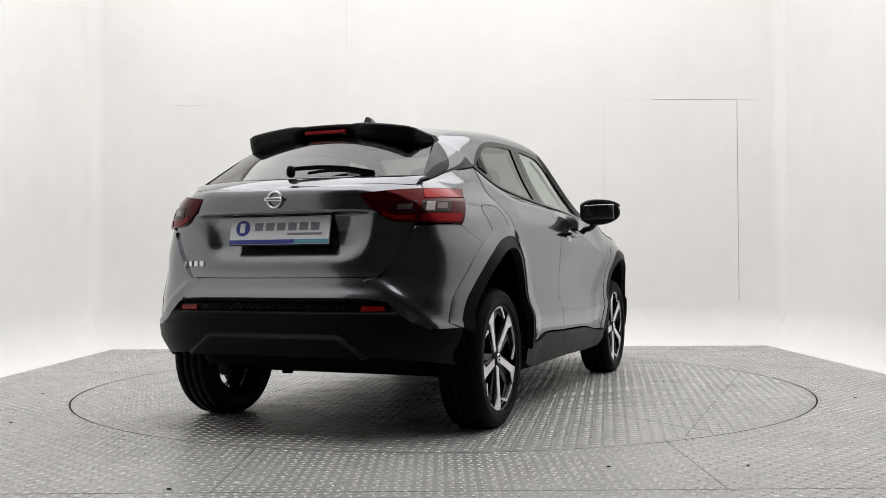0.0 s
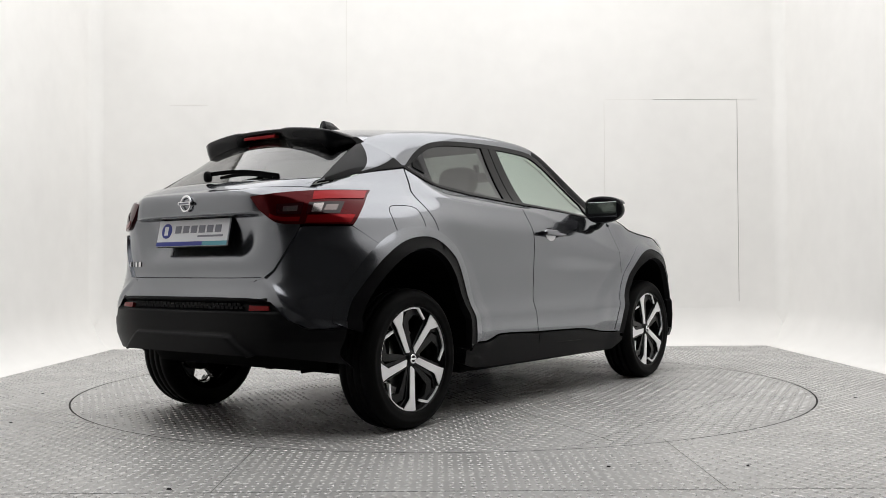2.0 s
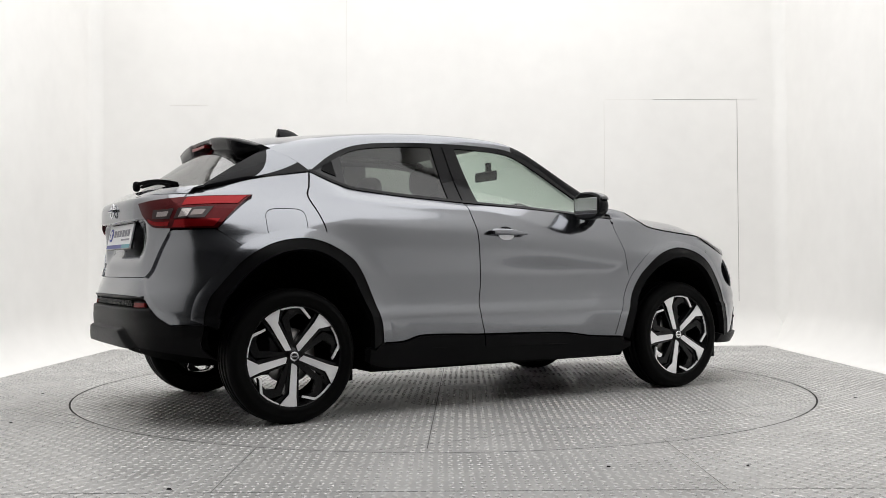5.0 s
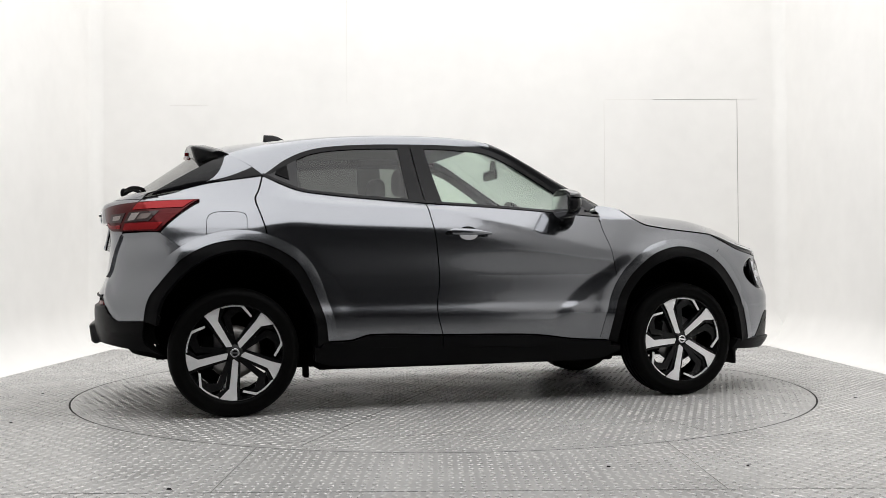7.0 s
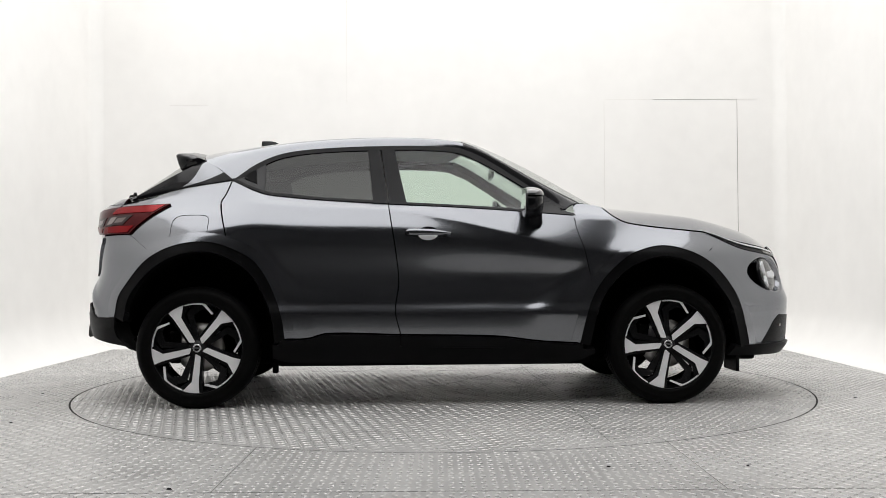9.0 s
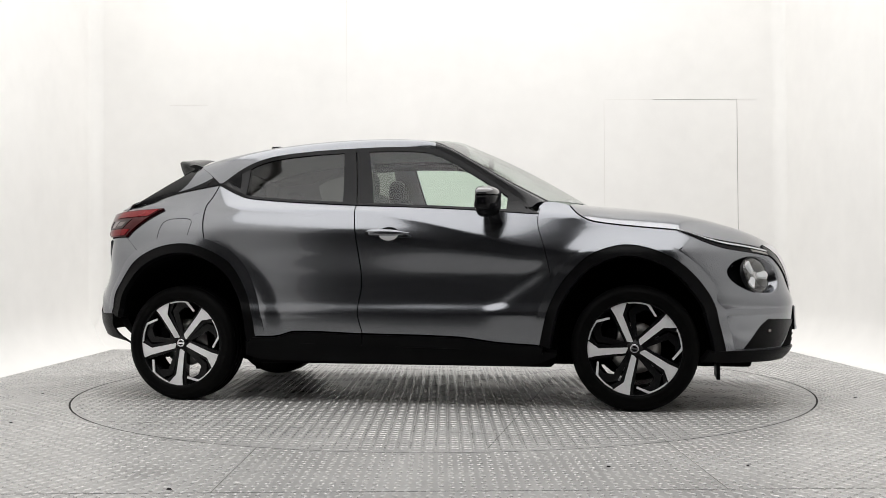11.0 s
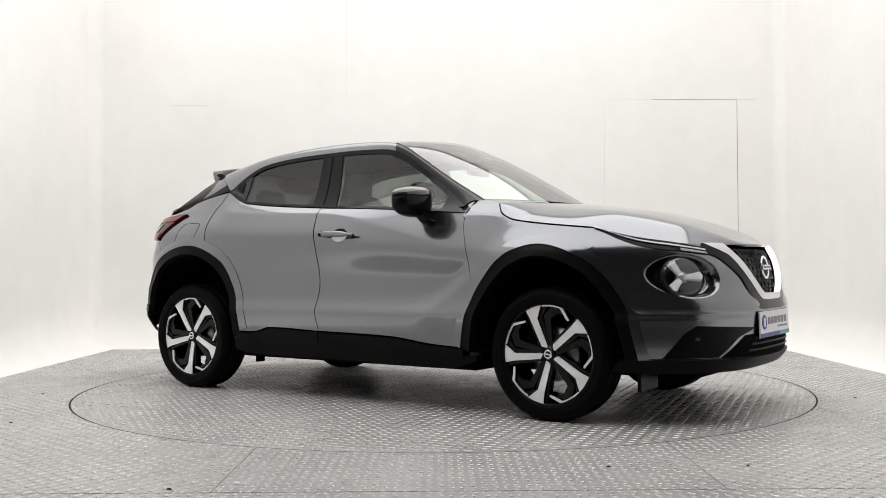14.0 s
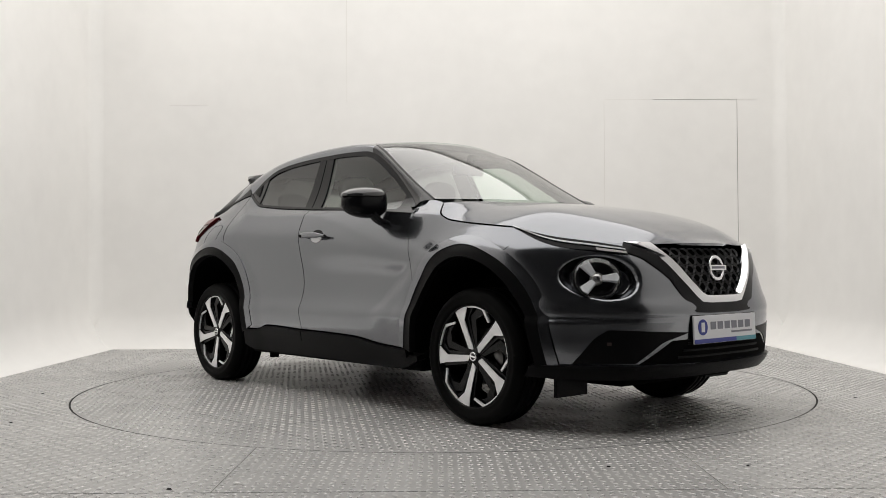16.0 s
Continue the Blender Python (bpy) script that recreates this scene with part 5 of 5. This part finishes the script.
MIRROR_CAP = material("dark_glossy_cap", (0.03, 0.03, 0.032), 0.1, 0.3, coat=1.0)
mirrors()
half = lambda cx, cz, rx, rz, a0, a1: [(cx + rx * math.cos(radians(a0 + (a1 - a0) * k / 12)), cz + rz * math.sin(radians(a0 + (a1 - a0) * k / 12))) for k in range(13)]
for k, s in enumerate((-1, 1)):
    bm = bmesh.new()
    rows = []
    for i in range(17):
        x = -0.162 + 0.252 * i / 16
        t = i / 16
        h = 0.0145 * min(1, (t / 0.08) ** 0.5 if t < 0.08 else 1) * (1 - 0.55 * step(t, 0.6, 1.0))
        bow = 0.030 + 0.010 * math.sin(math.pi * t)
        line = []
        for a in [2 * math.pi * j / 12 for j in range(12)]:
            p = on_skin(x, 0.972 - 0.012 * t + h * math.sin(a) - 0.002, bow + 0.010 * math.cos(a))
            line.append((p.x, s * p.y, p.z))
        rows.append(line)
    grid_faces(bm, rows, closed=True)
    bm.faces.new([bm.verts.new(p) for p in rows[0]])
    bm.faces.new([bm.verts.new(p) for p in rows[-1]])
    bmesh.ops.recalc_face_normals(bm, faces=bm.faces)
    part("door_handle", bm, PAINT, fdoors[k], "grey metallic pull handle")
    part("handle_foot", blob(bmesh.new(), (-0.150, s * 0.862, 0.970), (0.012, 0.028, 0.012), 3), GLOSS_BLACK, fdoors[k])
    part("handle_foot", blob(bmesh.new(), (0.060, s * 0.855, 0.961), (0.012, 0.020, 0.007), 3), GLOSS_BLACK, fdoors[k])
# flat handle bowl: shade painted black in its upper half, light painted bright below
strip("handle_bowl_shade", GLOSS_BLACK, fdoors, half(-0.035, 0.972, 0.055, 0.032, 170, 10), [(-0.089, 0.968), (-0.035, 0.966), (0.019, 0.964)], 16, 2, 0.003, 0.003, 0.004)
strip("handle_bowl_lit", SATIN, fdoors, [(-0.089, 0.966), (-0.035, 0.964), (0.019, 0.962)], half(-0.035, 0.962, 0.055, 0.034, 190, 350), 16, 2, 0.003, 0.003, 0.004, "lower half of the handle bowl, coloured bright as if lit from above")
FLAP = [(-1.358 + 0.104 * math.copysign(abs(math.cos(a)) ** 0.5, math.cos(a)) + 0.012 * math.sin(a), 1.002 + 0.075 * math.copysign(abs(math.sin(a)) ** 0.5, math.sin(a))) for a in [2 * math.pi * k / 40 for k in range(41)]]
strip("fuel_flap_gap", MATT_BLACK, quarters, [sx(x, z) for x, z in FLAP], [sx(-1.358 + (x + 1.358) * 0.978, 1.002 + (z - 1.002) * 0.970) for x, z in FLAP], 60, 1, 0.0008, 0.0008, 0.002, "thin dark gap round the fuel flap")
bm = bmesh.new()
rows = [[(x0 + l * t, w * sd * (1 - t ** 3), z) for t in [j / 8 for j in range(9)] for sd in (1,)] + [(x0 + l * t, -w * (1 - t ** 3), z) for t in [1 - j / 8 for j in range(9)]] for x0, l, w, z in ((-1.08, 0.17, 0.028, 1.515), (-1.08, 0.15, 0.022, 1.555), (-1.078, 0.085, 0.011, 1.586), (-1.076, 0.055, 0.005, 1.592))]
grid_faces(bm, rows, closed=True)
bm.faces.new([bm.verts.new(p) for p in rows[-1]])
part("aerial", bm, GLOSS_BLACK, car, "black shark fin aerial")


def wiper(name, a, b, w, h, parent):
    a, b = Vector(a), Vector(b)
    bm = bmesh.new()
    d = (b - a).normalized()
    u = d.cross(Vector((0, 0, 1))).normalized()
    rows = []
    for k in range(11):
        t = k / 10
        p = a.lerp(b, t) + Vector((0, 0, 0.016)) * math.sin(math.pi * t)
        ww = w * (1 - 0.5 * abs(2 * t - 1) ** 3)
        rows.append([tuple(p + u * ww * i + Vector((0, 0, h * j))) for i, j in ((-1, 0), (-0.6, 1), (0.6, 1), (1, 0))])
    grid_faces(bm, rows, closed=True, smooth=False)
    bmesh.ops.recalc_face_normals(bm, faces=bm.faces)
    return part(name, bm, MATT_BLACK, parent)


rw = wiper("rear_wiper", (-1.885, -0.015, 1.225), (-1.775, -0.385, 1.205), 0.012, 0.018, car)
part("wiper_pivot", blob(bmesh.new(), (-1.890, -0.012, 1.222), (0.020, 0.020, 0.028), 2.5), BLACK_PLASTIC, rw, smooth=True)
wiper("wiper_blade", (-1.885, -0.10, 1.206), (-1.800, -0.36, 1.198), 0.016, 0.012, rw)


# ---- cabin
def seat(x, y, name="front_seat"):
    bm = blob(bmesh.new(), (x + 0.18, y, 0.62), (0.27, 0.235, 0.10), 3.2)
    st = part(name, bm, FABRIC, car, "dark fabric car seat with a head restraint", smooth=True)
    bm = blob(bmesh.new(), (0, 0, 0.28), (0.085, 0.225, 0.32), 3.0)
    b = part("seat_back", bm, FABRIC, st, smooth=True)
    b.matrix_basis = Matrix.Translation((x - 0.10, y, 0.66)) @ Matrix.Rotation(radians(-20), 4, "Y")
    bm = blob(bmesh.new(), (x - 0.345, y, 1.285), (0.055, 0.13, 0.085), 2.8)
    part("head_restraint", bm, FABRIC, st, smooth=True)
    return st


seat(0.05, -0.36)
seat(0.05, 0.36)
bm = blob(bmesh.new(), (-0.62, 0, 0.66), (0.25, 0.62, 0.11), 4)
bench = part("rear_bench", bm, FABRIC, car, "dark fabric rear bench", smooth=True)
bm = blob(bmesh.new(), (0, 0, 0.26), (0.08, 0.60, 0.30), 4)
bk = part("bench_back", bm, FABRIC, bench, smooth=True)
bk.matrix_basis = Matrix.Translation((-0.86, 0, 0.68)) @ Matrix.Rotation(radians(-22), 4, "Y")
for y in (-0.36, 0.36):
    part("head_restraint", blob(bmesh.new(), (-1.055, y, 1.235), (0.05, 0.12, 0.07), 2.8), FABRIC, bench, smooth=True)
bm = blob(bmesh.new(), (0.76, 0, 0.96), (0.24, 0.66, 0.125), 4)
dash = part("dashboard", bm, BLACK_PLASTIC, car, "dark dashboard under the windscreen", smooth=True)
bm = bmesh.new()
rows = []
for k in range(33):
    a = 2 * math.pi * k / 32
    rows.append([(0.016 * math.sin(b), (0.18 + 0.016 * math.cos(b)) * math.cos(a), (0.18 + 0.016 * math.cos(b)) * math.sin(a)) for b in [2 * math.pi * j / 8 for j in range(8)]])
grid_faces(bm, rows, closed=True)
box(bm, -0.01, 0.01, -0.17, 0.17, -0.025, 0.02, 0.005)
box(bm, -0.02, 0.03, -0.06, 0.06, -0.06, 0.05, 0.01)
wheel_s = part("steering_wheel", bm, BLACK_PLASTIC, car, "black steering wheel", smooth=False)
wheel_s.matrix_basis = Matrix.Translation((0.46, -0.36, 1.00)) @ Matrix.Rotation(radians(-24), 4, "Y")
bm = boxed(0.385, 0.405, -0.12, 0.12, 1.345, 1.41, 0.008)
rear_view = part("rear_view_mirror", bm, GLOSS_BLACK, car)
part("mirror_stalk", boxed(0.40, 0.43, -0.015, 0.015, 1.39, 1.47, 0.004), GLOSS_BLACK, rear_view)
top_patch("headliner", LINER, lambda s: (lambda p: (p[0], p[1] - 0.02, p[2] - 0.035))(rail_at(0.10 - 1.38 * s)), lambda s: (0.20 - 1.55 * s, curve(RIDGE, 0.20 - 1.55 * s) - 0.045), depth=0.0, label="grey headliner")
for s in (-1, 1):
    bm = bmesh.new()
    rows = [[tuple((lambda p: (p.x, s * p.y, p.z))(on_skin(u, z, -0.035))) for u, z in ((a, b), (c, d))] for a, b, c, d in ((-0.345, 1.14, -0.15, 1.13), (-0.36, 1.30, -0.19, 1.30), (-0.38, 1.47, -0.225, 1.47))]
    grid_faces(bm, rows, smooth=False)
    part("pillar_lining", bm, LINER, car)
    bm = bmesh.new()
    line = [(0.80, 1.08), (0.62, 1.20), (0.45, 1.31), (0.30, 1.40), (0.15, 1.46)]
    rows = [[(lambda p: (p.x, s * p.y, p.z))(on_skin(u + du, z, -d)) for u, z in line] for du, d in ((-0.03, 0.03), (0.05, 0.06))]
    grid_faces(bm, rows)
    part("pillar_lining", bm, FABRIC, car)
    bm = bmesh.new()
    rows = [[(lambda p: (p.x, s * p.y, p.z))(on_skin(u, z, -0.035)) for u, z in ((-1.25, 1.19), (-0.93, 1.17))], [(lambda p: (p.x, s * p.y, p.z))(on_skin(u, z, -0.035)) for u, z in ((-1.25, 1.38), (-0.97, 1.40))]]
    grid_faces(bm, rows)
    part("pillar_lining", bm, FABRIC, car)


# ---- scraps on the floor
CHIP = material("pale_paper_scrap", (0.75, 0.74, 0.72), 0.8)
for k, (x, y, r, mt) in enumerate(((-0.73, -2.78, 0.016, CHIP), (-0.955, -2.86, 0.010, RUBBER), (0.65, -2.53, 0.009, RUBBER), (1.19, -2.53, 0.008, RUBBER), (-2.18, -1.36, 0.011, RUBBER), (-2.48, -0.23, 0.012, RUBBER), (1.62, -2.2, 0.012, CHIP), (2.42, -0.65, 0.010, RUBBER))):
    bm = bmesh.new()
    n = 7
    ring = [(r * (0.6 + 0.6 * random.random()) * math.cos(2 * math.pi * i / n), r * (0.35 + 0.4 * random.random()) * math.sin(2 * math.pi * i / n)) for i in range(n)]
    lo, hi = [bm.verts.new((a, b, 0.0)) for a, b in ring], [bm.verts.new((a * 0.7, b * 0.7, 0.0035 + 0.002 * random.random())) for a, b in ring]
    bm.faces.new(hi)
    for i in range(n):
        bm.faces.new((lo[i], lo[(i + 1) % n], hi[(i + 1) % n], hi[i]))
    ob = part("floor_scrap", bm, mt)
    ob.location = (x, y, 0.001)
    tagged(ob, "tiny pale paper scrap lying on the plate floor" if mt is CHIP else "tiny dark rubber crumb lying on the plate floor", "scrap", "scraps on the floor")


def motions():
    """The turntable and the car on it turn together, at an even pace."""
    car_rows, disc_rows = [], []
    for k in range(0, 33):
        t = k * 0.5
        a = 67.71 - 7.306 * t
        m = pose(0, 0, 0, 0, 0, a) @ pose(-0.0577, -0.0485, 0)
        car_rows.append((t, m))
        disc_rows.append((t, pose(DISC[0], DISC[1], 0, 0, 0, a)))
    walk(car, car_rows)
    walk(disc, disc_rows)


motions()
